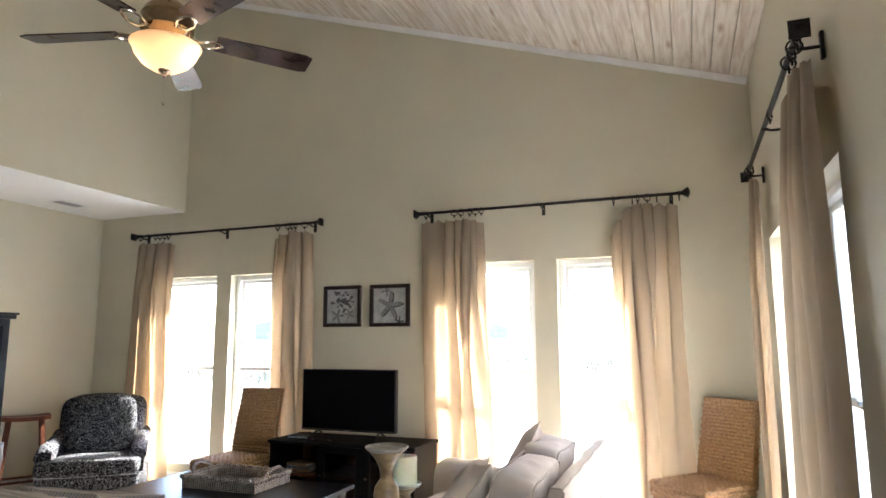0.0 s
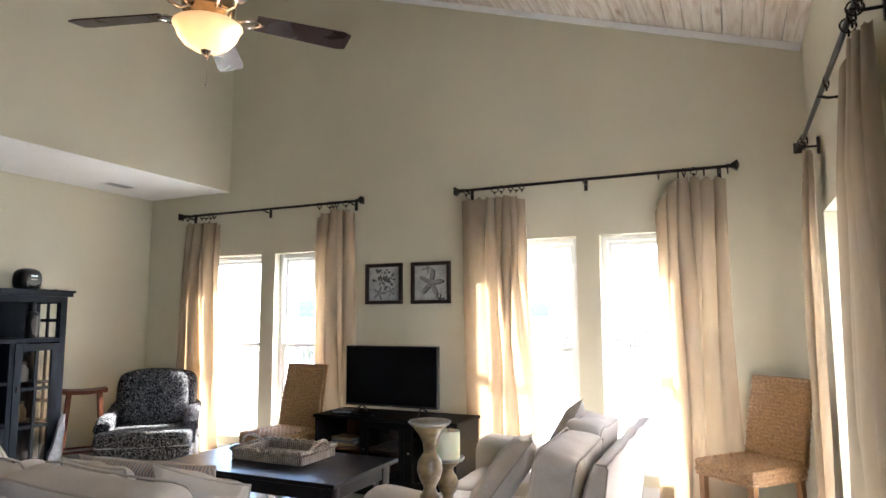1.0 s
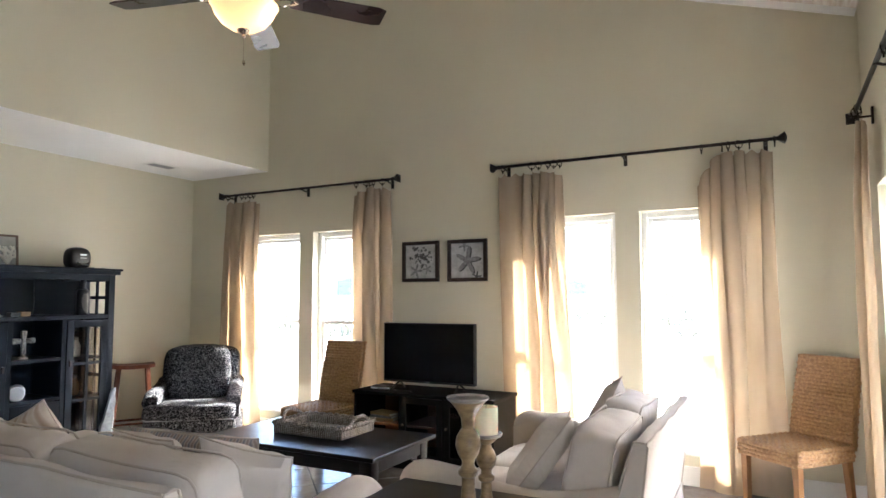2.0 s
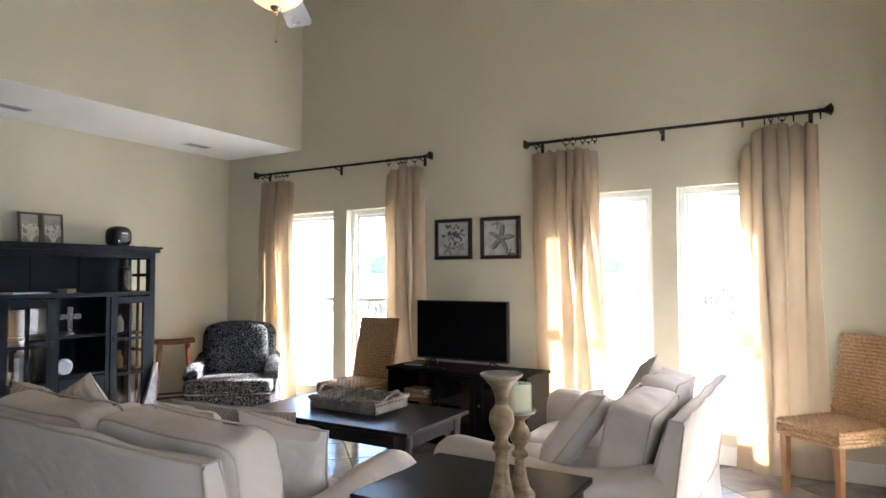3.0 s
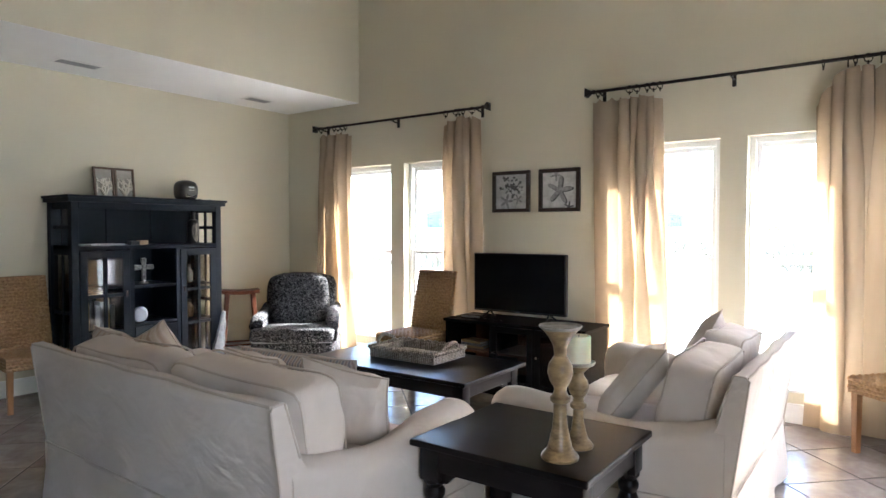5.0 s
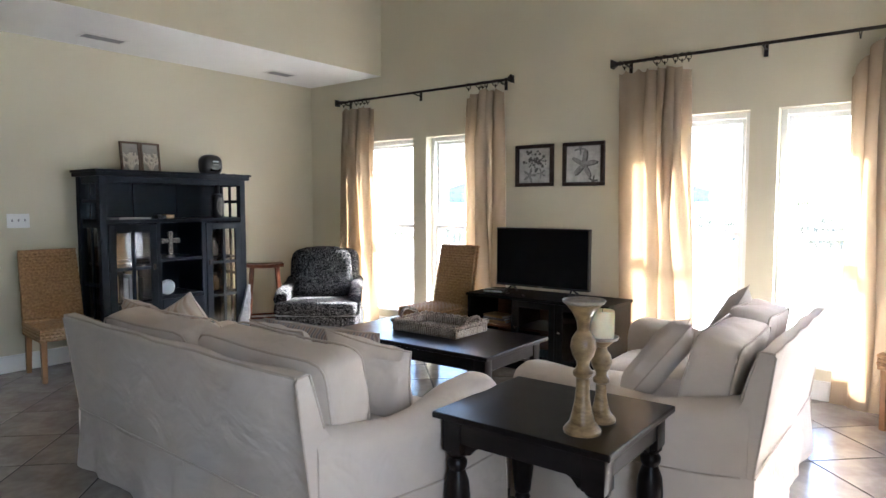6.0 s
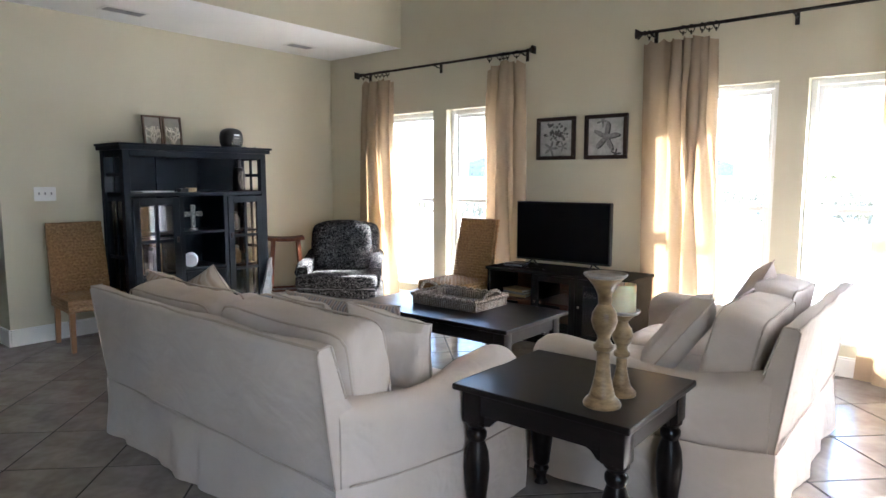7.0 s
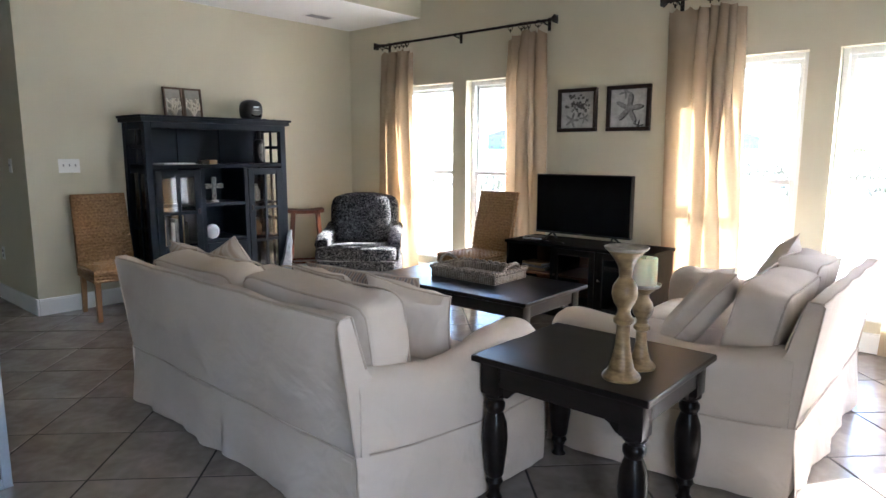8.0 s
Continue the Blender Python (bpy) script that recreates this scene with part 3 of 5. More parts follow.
# ---------------- curtains and rods ----------------
def rod(m, length, rings, label):
    """Local x along the rod, y away from the wall, origin at the near end, rod axis 0.10 from the wall."""
    r = thing("curtain_rod", label, "curtain rod", m, "curtain rods")
    part("pole", tube(bmesh.new(), [(0.06, 0, 0), (length - 0.06, 0, 0)], 0.0125, 12), "iron", r, smooth=True)
    for s, x in ((1, 0.06), (-1, length - 0.06)):
        bm = bmesh.new()
        mm = Matrix.Translation((x, 0, 0)) @ Matrix.Rotation(radians(-90 * s), 4, "Y")
        lathe(bm, [(0.018, -0.01), (0.020, 0.0), (0.014, 0.008), (0.016, 0.02)], mm, 12)
        for a, b, z0, z1 in ((0.014, 0.036, 0.02, 0.062), ):
            lo = [bm.verts.new(mm @ Vector((sx * a, sy * a, z0))) for sx, sy in ((-1, -1), (1, -1), (1, 1), (-1, 1))]
            hi = [bm.verts.new(mm @ Vector((sx * b, sy * b, z1))) for sx, sy in ((-1, -1), (1, -1), (1, 1), (-1, 1))]
            tip = [bm.verts.new(mm @ Vector((sx * 0.012, sy * 0.012, z1 + 0.014))) for sx, sy in ((-1, -1), (1, -1), (1, 1), (-1, 1))]
            for p, q in ((lo, hi), (hi, tip)):
                for i in range(4):
                    bm.faces.new((p[i], p[(i + 1) % 4], q[(i + 1) % 4], q[i]))
            bm.faces.new(tip)
        bmesh.ops.recalc_face_normals(bm, faces=bm.faces)
        part("finial", bm, "iron", r)
    for x in (0.12, length / 2, length - 0.12):
        bm = tube(bmesh.new(), [(x, 0, -0.016), (x, 0.03, -0.026), (x, 0.085, -0.026)], 0.007, 8)
        box(bm, x - 0.014, x + 0.014, 0.083, 0.097, -0.075, 0.03, 0.003)
        box(bm, x - 0.009, x + 0.009, -0.018, 0.018, -0.022, -0.014, 0.002)
        part("bracket", bm, "iron", r)
    for x in rings:
        tw = 0.5 + 0.6 * math.sin(x * 37.0)
        pts = [(x + 0.028 * math.sin(i * 2 * math.pi / 14) * math.sin(tw), 0.028 * math.sin(i * 2 * math.pi / 14) * math.cos(tw), -0.014 + 0.028 * math.cos(i * 2 * math.pi / 14)) for i in range(14)]
        bm = tube(bmesh.new(), pts, 0.004, 6, closed=True)
        box(bm, x - 0.005, x + 0.005, -0.004, 0.004, -0.058, -0.028, 0.002)
        part("ring", bm, "iron", r)
    return r


def curtain(m, top, bot, drop, pleats, seed, droop=(0.0, 0.0), waist=0.0):
    """A panel hung on few rings. top, bot: (start, end) along the rod; pleats: (place, width, depth, drift, how far down it lasts), y is away from the room."""
    c = thing("curtain", "tan cotton curtain hanging in loose folds, sunlit from behind", "curtain", m, "curtains")
    bm = bmesh.new()
    nu, nv = 110, 60
    r = random.Random(seed)
    ph = [r.uniform(0, 6.28) for _ in range(4)]
    rows = []
    for j in range(nv + 1):
        t = j / nv
        row = []
        for i in range(nu + 1):
            u = i / nu
            e = t ** 1.2
            x = (top[0] + (top[1] - top[0]) * u) * (1 - e) + (bot[0] + (bot[1] - bot[0]) * u) * e
            x += waist * math.sin(math.pi * t) * (0.5 - u) * 2
            y, sx = 0.0, 0.0
            for k, (pc, pw, pd, drift, last) in enumerate(pleats):
                c0 = pc + drift * t + 0.02 * math.sin(3 * t + ph[k % 4] + k)
                w = pw * (0.8 + 0.8 * t)
                q = (u - c0) / w
                a = pd * max(0.0, min(1.0, (last - t) / 0.35 + 0.15)) * (0.55 + 0.45 * min(1, t * 5))
                g = math.exp(-q * q)
                y -= a * (g - 0.35 * math.exp(-((q - 1.7) / 0.55) ** 2))
                sx += a * 1.25 * q * g
            y += 0.022 * noise.noise(Vector((u * 3.2 + seed, t * 1.3, 3.1))) * (0.4 + t) + 0.006 * noise.noise(Vector((u * 9 + seed, t * 4, 0)))
            sag = droop[0] * max(0, 1 - u * 3.0) ** 1.4 + droop[1] * max(0, 1 - (1 - u) * 3.0) ** 1.4
            dip = 0.030 * abs(math.sin(math.pi * (u * (len(pleats) + 0.5) + 0.2)))
            z = -(sag + dip) * (1 - t) ** 2 - drop * t
            row.append(bm.verts.new((x + sx, min(0.07, y + 0.035), z)))
        rows.append(row)
    hem = nv - 2
    for a, b in zip(rows[:hem + 1], rows[1:hem + 1]):
        for i in range(nu):
            bm.faces.new((a[i], a[i + 1], b[i + 1], b[i]))
    low = bmesh.new()
    back = [[low.verts.new(v.co) for v in row] for row in rows[hem:]]
    for a, b in zip(back, back[1:]):
        for i in range(nu):
            low.faces.new((a[i], a[i + 1], b[i + 1], b[i]))
    for row in rows[hem + 1:]:
        for v in row:
            bm.verts.remove(v)
    part("cloth", bm, "cloth", c, smooth=True)
    part("hem", low, "cloth", c, smooth=True)
    return c


ROD_Z = 2.49
L = 2.28
rod(pose(-5.39, YN - 0.10, ROD_Z), 2.28, [0.10, 0.2, 0.30, 0.36, 0.42, 0.47, 1.80, 1.92, 1.96, 2.0, 2.1], "dark bronze curtain rod with flared square finials on the wall")
rod(pose(-2.164, YN - 0.10, ROD_Z), 2.222, [0.10, 0.36, 0.42, 0.50, 0.55, 0.60, 1.68, 1.82, 1.86, 1.93, 2.0, 2.16], "dark bronze curtain rod with flared square finials on the wall")
rod(pose(XE - 0.10, 2.44, ROD_Z, 0, 0, 90) @ Matrix.Diagonal((1, -1, 1, 1)), 2.22, [0.06, 0.12, 0.19, 0.27, 0.9, 1.94, 2.02, 2.1], "dark bronze curtain rod with flared square finials on the wall")
DROP = ROD_Z - 0.055 - 0.012
TOPZ = ROD_Z - 0.055
curtain(pose(-5.39, YN - 0.10, TOPZ), (0.05, 0.53), (0.0, 0.575), DROP, [(0.12, 0.10, 0.05, 0.02, 1.4), (0.42, 0.05, 0.10, -0.05, 1.4), (0.60, 0.04, 0.07, 0.0, 0.6), (0.78, 0.06, 0.09, 0.02, 1.4), (0.96, 0.05, 0.05, -0.02, 1.4)], 11, (0.02, 0.03))
curtain(pose(-5.39, YN - 0.10, TOPZ), (1.77, 2.165), (1.73, 2.20), DROP, [(0.06, 0.06, 0.05, 0.05, 0.5), (0.22, 0.07, 0.09, 0.06, 1.4), (0.50, 0.045, 0.11, 0.02, 1.4), (0.64, 0.04, 0.08, 0.05, 0.8), (0.88, 0.08, 0.06, -0.02, 1.4)], 12, (0.05, 0.02))
curtain(pose(-2.164, YN - 0.10, TOPZ), (0.045, 0.60), (0.11, 0.67), DROP, [(0.18, 0.14, 0.03, 0.05, 1.4), (0.50, 0.04, 0.08, -0.06, 1.4), (0.63, 0.035, 0.07, 0.0, 0.7), (0.75, 0.035, 0.09, -0.04, 1.4), (0.86, 0.035, 0.08, 0.0, 0.8), (0.95, 0.05, 0.06, 0.0, 1.4)], 13, (0.0, 0.03))
curtain(pose(-2.164, YN - 0.10, TOPZ), (1.64, 2.14), (1.59, 2.17), DROP, [(0.10, 0.06, 0.05, 0.02, 0.5), (0.28, 0.05, 0.08, 0.03, 1.4), (0.42, 0.035, 0.10, 0.03, 1.4), (0.58, 0.03, 0.09, 0.02, 0.45), (0.74, 0.10, 0.03, 0.0, 1.4), (0.93, 0.06, 0.04, 0.0, 1.4)], 14, (0.22, 0.0), 0.02)
ME = pose(XE - 0.10, 2.44, TOPZ, 0, 0, 90) @ Matrix.Diagonal((1, -1, 1, 1))
curtain(ME, (0.03, 0.62), (-0.25, 1.12), DROP, [(0.08, 0.06, 0.05, 0.0, 1.4), (0.24, 0.05, 0.07, 0.04, 1.4), (0.42, 0.06, 0.08, -0.03, 1.4), (0.60, 0.05, 0.06, 0.03, 0.9), (0.80, 0.07, 0.07, 0.0, 1.4), (0.95, 0.05, 0.05, 0.0, 1.4)], 15, (0.03, 0.10))
curtain(ME, (1.90, 2.15), (1.90, 2.22), DROP, [(0.2, 0.08, 0.04, 0.0, 1.4), (0.5, 0.06, 0.07, 0.0, 1.4), (0.8, 0.07, 0.05, 0.0, 1.4)], 16, (0.05, 0.02))


# ---------------- seating ----------------
def skirt(bm, path, z0, z1, wave, seed):
    """A hanging cloth band with thickness along a path of (x, y, outward x, outward y)."""
    rows = []
    r = random.Random(seed)
    nz = 7
    pts = []
    for (a, b) in zip(path, path[1:]):
        la = math.hypot(b[0] - a[0], b[1] - a[1])
        n = max(4, int(la / 0.035))
        for i in range(n):
            t = i / n
            pts.append([a[k] + (b[k] - a[k]) * t for k in range(4)])
    pts.append(list(path[-1]))
    for j in range(nz + 1):
        t = j / nz
        row = []
        for i, (x, y, nx, ny) in enumerate(pts):
            o = wave * t * (0.7 + 1.6 * noise.noise(Vector((x * 4.2 + seed, y * 4.2, t * 0.6))) + 0.5 * noise.noise(Vector((x * 11, y * 11 + seed, 0))))
            row.append(bm.verts.new((x + nx * o, y + ny * o, z1 + (z0 - z1) * t + 0.006 * t * noise.noise(Vector((x * 6, y * 6, seed))))))
        rows.append(row)
    for a, b in zip(rows, rows[1:]):
        for i in range(len(a) - 1):
            bm.faces.new((a[i], b[i], b[i + 1], a[i + 1]))
    return bm


def slab_path(bm, prof, x0, x1, n=16, wob=0.004, seed=0, taper=0.0):
    """A soft solid: a closed (y, z) profile swept along x, with slight unevenness."""
    rings = []
    for i in range(n + 1):
        t = i / n
        x = x0 + (x1 - x0) * t
        ring = []
        for k, (y, z) in enumerate(prof):
            f = wob * 2 * noise.noise(Vector((x * 3 + seed, y * 4, z * 4)))
            ring.append(bm.verts.new((x, y + f, z + f)))
        rings.append(ring)
    m = len(prof)
    for a, b in zip(rings, rings[1:]):
        for k in range(m):
            bm.faces.new((a[k], b[k], b[(k + 1) % m], a[(k + 1) % m]))
    bm.faces.new(rings[0]), bm.faces.new(list(reversed(rings[-1])))
    bmesh.ops.recalc_face_normals(bm, faces=bm.faces)
    return bm


def round_profile(pts, r=0.04, n=4):
    """Rounds the corners of a polygon of (y, z)."""
    out = []
    c = len(pts)
    for i in range(c):
        p0, p1, p2 = Vector(pts[i - 1]), Vector(pts[i]), Vector(pts[(i + 1) % c])
        a, b = (p0 - p1), (p2 - p1)
        k = min(r, a.length * 0.45, b.length * 0.45)
        s, e = p1 + a.normalized() * k, p1 + b.normalized() * k
        for j in range(n + 1):
            t = j / n
            q = s * (1 - t) ** 2 + p1 * 2 * t * (1 - t) + e * t * t
            out.append((q.x, q.y))
    return out


def sofa(name, label, m, W, d, seed, shift=0.0):
    """Local: raked back along y = 0, W wide; front towards +y; the arms flare out from the back."""
    s = thing(name, label, "sofa", m, "slipcovered sofas")
    aw, hb, flare = 0.20, 0.80, 0.13

    def half(y):
        t = max(0.0, min(1.0, y / 0.75))
        return W / 2 + flare * (1 - (1 - t) ** 2)

    prof = round_profile([(0.012, 0.275), (-0.058, hb), (0.002, hb + 0.008), (0.065, 0.60), (0.20, 0.40), (0.20, 0.27)], 0.022)
    part("back", slab_path(bmesh.new(), prof, -W / 2, W / 2, 36, 0.008, seed), "sofa", s, smooth=True)
    bm = bmesh.new()
    for x in (-W / 2, W / 2):
        tube(bm, [(x, 0.010, 0.29), (x, -0.024, 0.545), (x, -0.056, hb - 0.012), (x, -0.045, hb + 0.003), (x, 0.0, hb + 0.006), (x, 0.03, 0.715), (x, 0.062, 0.61)], 0.0045, 6)
    tube(bm, [(-W / 2 + W * i / 12, -0.052 + 0.004 * math.sin(i * 2.3 + seed), hb + 0.001 + 0.003 * math.sin(i * 1.7)) for i in range(13)], 0.005, 6)
    part("piping", bm, "piping", s, smooth=True)
    part("base", B(-W / 2 + 0.03, W / 2 - 0.03, 0.03, d - 0.03, 0.012, 0.31, 0.02), "sofa", s)
    for sx in (-1, 1):
        bm = bmesh.new()
        rings = []
        for j in range(27):
            t = j / 26
            y = 0.03 + (d - 0.03) * t
            end = max(0.0, t - 0.86) / 0.14
            h = 0.612 - 0.05 * math.sin(math.pi * min(1, t / 0.72)) + 0.035 * max(0, t - 0.55) / 0.45 - 0.05 * end ** 3
            c = sx * (half(y) - aw / 2 - 0.012 * end ** 3)
            wd = aw * (1 - 0.12 * end ** 3)
            ring = [(c - sx * wd / 2, z) for z in (0.05, 0.20, 0.30, 0.42, h - 0.085)]
            for i in range(11):
                th = math.pi * i / 10
                ring.append((c - sx * math.cos(th) * wd / 2, h - 0.075 + math.sin(th) * 0.075))
            ring += [(c + sx * wd / 2, z) for z in (h - 0.10, 0.42, 0.30, 0.20, 0.05)]
            rings.append([bm.verts.new((x + 0.014 * noise.noise(Vector((y * 4, z * 4 + seed, sx))) + 0.005 * noise.noise(Vector((y * 13, z * 11 + seed, sx))), y, z + 0.006 * noise.noise(Vector((y * 5 + seed, x * 5, 2))))) for x, z in ring])
        for p, q in zip(rings, rings[1:]):
            for k in range(len(p)):
                bm.faces.new((p[k], q[k], q[(k + 1) % len(p)], p[(k + 1) % len(p)]))
        bm.faces.new(rings[0]), bm.faces.new(list(reversed(rings[-1])))
        bmesh.ops.recalc_face_normals(bm, faces=bm.faces)
        part("arm", bm, "sofa", s, smooth=True)
        # folded-over cuff where the arm cover meets the back
        part("seam", tube(bmesh.new(), [(sx * (half(0.05 + 0.09 * i) + 0.009), 0.05 + 0.09 * i, 0.304 + 0.003 * math.sin(i * 1.3 + seed)) for i in range(10)], 0.004, 6), "piping", s, smooth=True)
    part("seam", tube(bmesh.new(), [(-W / 2 + W * i / 14, 0.002, 0.304 + 0.003 * math.sin(i * 1.9 + seed)) for i in range(15)], 0.004, 6), "piping", s, smooth=True)
    # skirt panels: two at the back, one at each side and the front, with slits between
    side = [0.03 + (d - 0.05) * i / 8 for i in range(9)]
    panels = [[(0.010, 0.010, 0, -1), (W / 2 + 0.001, 0.010, 0, -1)], [(-W / 2 - 0.001, 0.010, 0, -1), (-0.010, 0.010, 0, -1)],
              [(half(y) + 0.010, y, 1, 0) for y in [0.002] + side], [(-half(y) - 0.010, y, -1, 0) for y in reversed([0.002] + side)],
              [(half(d), d + 0.006, 0, 1), (-half(d), d + 0.006, 0, 1)]]
    for i, pth in enumerate(panels):
        part("skirt", skirt(bmesh.new(), pth, 0.008, 0.305, 0.024, seed + 3 * i), "sofa", s, smooth=True)
    part("skirt_lining", B(-0.10, 0.10, 0.006, 0.022, 0.01, 0.29), "sofa", s)
    for sx in (-1, 1):
        part("skirt_lining", B(sx * (W / 2 - 0.05) - 0.045, sx * (W / 2 - 0.05) + 0.045, 0.006, 0.09, 0.01, 0.29, 0.02), "sofa", s)
    # loose cushions
    iw = (2 * half(d) - 2 * aw) / 2
    for i in range(2):
        cx = iw * (i - 0.5)
        part("seat_cushion", cushion(bmesh.new(), iw - 0.01, d - 0.22, 0.17, 7, 0.0, seed + i, 0.005, Matrix.Translation((cx, 0.17 + (d - 0.22) / 2, 0.385)), 12), "sofa", s, smooth=True)
        bt, ch = 0.21, 0.415
        mm = Matrix.Translation((cx + shift + 0.02 * math.sin(seed + 5 * i), 0.215 + 0.015 * i, 0.622 + 0.010 * i)) @ Matrix.Rotation(radians(11 + 3 * math.sin(seed + i)), 4, "X") @ Matrix.Rotation(radians(2.5 * math.sin(seed * 2 + i * 3)), 4, "Y")
        bc = part("back_cushion", cushion(bmesh.new(), iw - 0.02, bt, ch, 8, 0.025, seed + i + 7, 0.008, mm, 17), "sofa", s, smooth=True)
        bm = bmesh.new()
        for yy in (-bt * 0.43, bt * 0.43):
            hw, hh = (iw - 0.02) / 2 * 0.975, ch / 2 * 0.985
            pts = []
            for k in range(56):
                th = 2 * math.pi * k / 56
                cth, sth = math.cos(th), math.sin(th)
                kk = (abs(cth) ** 8 + abs(sth) ** 8) ** (-1 / 8)
                pts.append(mm @ Vector((cth * kk * hw, yy, sth * kk * hh * 1.005 - (0.018 * (1 - min(1, cth * cth * kk * kk)) if sth > 0 else 0))))
            tube(bm, pts, 0.0048, 6, closed=True)
        part("piping", bm, "piping", bc, smooth=True)
    return s


sofa("sofa", "cream cotton slipcovered sofa with piped cushions and skirted base", pose(-2.59, 1.415, 0, 0, 0, -1.5), 1.88, 0.97, 3, 0.01)
sofa("loveseat", "cream cotton slipcovered loveseat, its back bright with sun", pose(-0.555, 3.35, 0, 0, 0, 90), 1.38, 1.03, 9)


def throw_pillow(name, label, m, w, h, t, material, seed):
    p = thing(name, label, "pillow", m, "throw pillows")
    part("cover", pillow(bmesh.new(), w, h, t, seed), material, p, smooth=True)
    edge = []
    for k in range(64):
        f = k / 16 % 1 * 2 - 1
        u, v = ((f, -1), (1, f), (-f, 1), (-1, -f))[k // 16]
        edge.append((u * w / 2 * (1 - 0.09 * (1 - v * v) * abs(u) ** 3), v * h / 2 * (1 - 0.09 * (1 - u * u) * abs(v) ** 3), 0.0))
    part("piping", tube(bmesh.new(), edge, 0.0042, 6, closed=True), "piping", p, smooth=True)
    return p


throw_pillow("throw_pillow", "plain cream cotton throw pillow leaning on the sofa arm", pose(-1.93, 1.96, 0.62, 110, 0, 10) @ pose(0, 0, 0, 0, 0, -9), 0.42, 0.40, 0.16, "sofa", 2)
throw_pillow("throw_pillow", "rust and cream patterned pillow on the sofa", pose(-3.36, 1.94, 0.625, 106, 0, 30) @ pose(0, 0, 0, 0, 0, 28), 0.40, 0.40, 0.15, "ikat", 5)
throw_pillow("throw_pillow", "plain cream pillow against the sofa back", pose(-3.44, 1.79, 0.655, 112, 0, -8), 0.42, 0.40, 0.15, "ikat", 6)
throw_pillow("lumbar_pillow", "grey and brown striped lumbar pillow", pose(-2.38, 2.12, 0.635, 112, 0, 6), 0.74, 0.32, 0.13, "stripe", 8)
throw_pillow("throw_pillow", "cream pillow leaning on the sofa back cushion", pose(-2.48, 1.96, 0.64, 114, 0, -6), 0.46, 0.34, 0.14, "sofa", 9)
throw_pillow("throw_pillow", "cream pillow leaning on the loveseat cushion", pose(-1.08, 3.06, 0.62, 53, 0, -78) @ pose(0, 0, 0, 0, 0, 8), 0.56, 0.48, 0.16, "sofa", 12)
throw_pillow("throw_pillow", "cream pillow standing behind the loveseat cushion", pose(-0.97, 3.84, 0.645, 66, 0, -84) @ pose(0, 0, 0, 0, 0, 35), 0.44, 0.44, 0.15, "sofa", 15)


def weave(bm, place, rows, cols, amp=0.011):
    """A sheet of plaited rope: place(u, v) gives a point and its normal; strands of alternate rows are shifted by half a strand."""
    nu, nv = cols * 5, rows * 4
    grid = []
    for j in range(nv + 1):
        line = []
        for i in range(nu + 1):
            u, v = i / nu, j / nv
            row = min(rows - 1, int(v * rows))
            a = u * cols + 0.5 * (row % 2) + 0.12 * noise.noise(Vector((row * 3.7, u * 4, 1)))
            hgt = abs(math.sin(math.pi * a)) ** 0.6 * abs(math.sin(math.pi * v * rows)) ** 0.7 * (0.8 + 0.5 * noise.noise(Vector((int(a) * 5.3, row * 2.9, 4))))
            p, q = place(u, v)
            line.append(bm.verts.new(Vector(p) + Vector(q) * (0.0015 + amp * hgt)))
        grid.append(line)
    for a, b in zip(grid, grid[1:]):
        for i in range(nu):
            bm.faces.new((a[i], a[i + 1], b[i + 1], b[i]))
    return bm


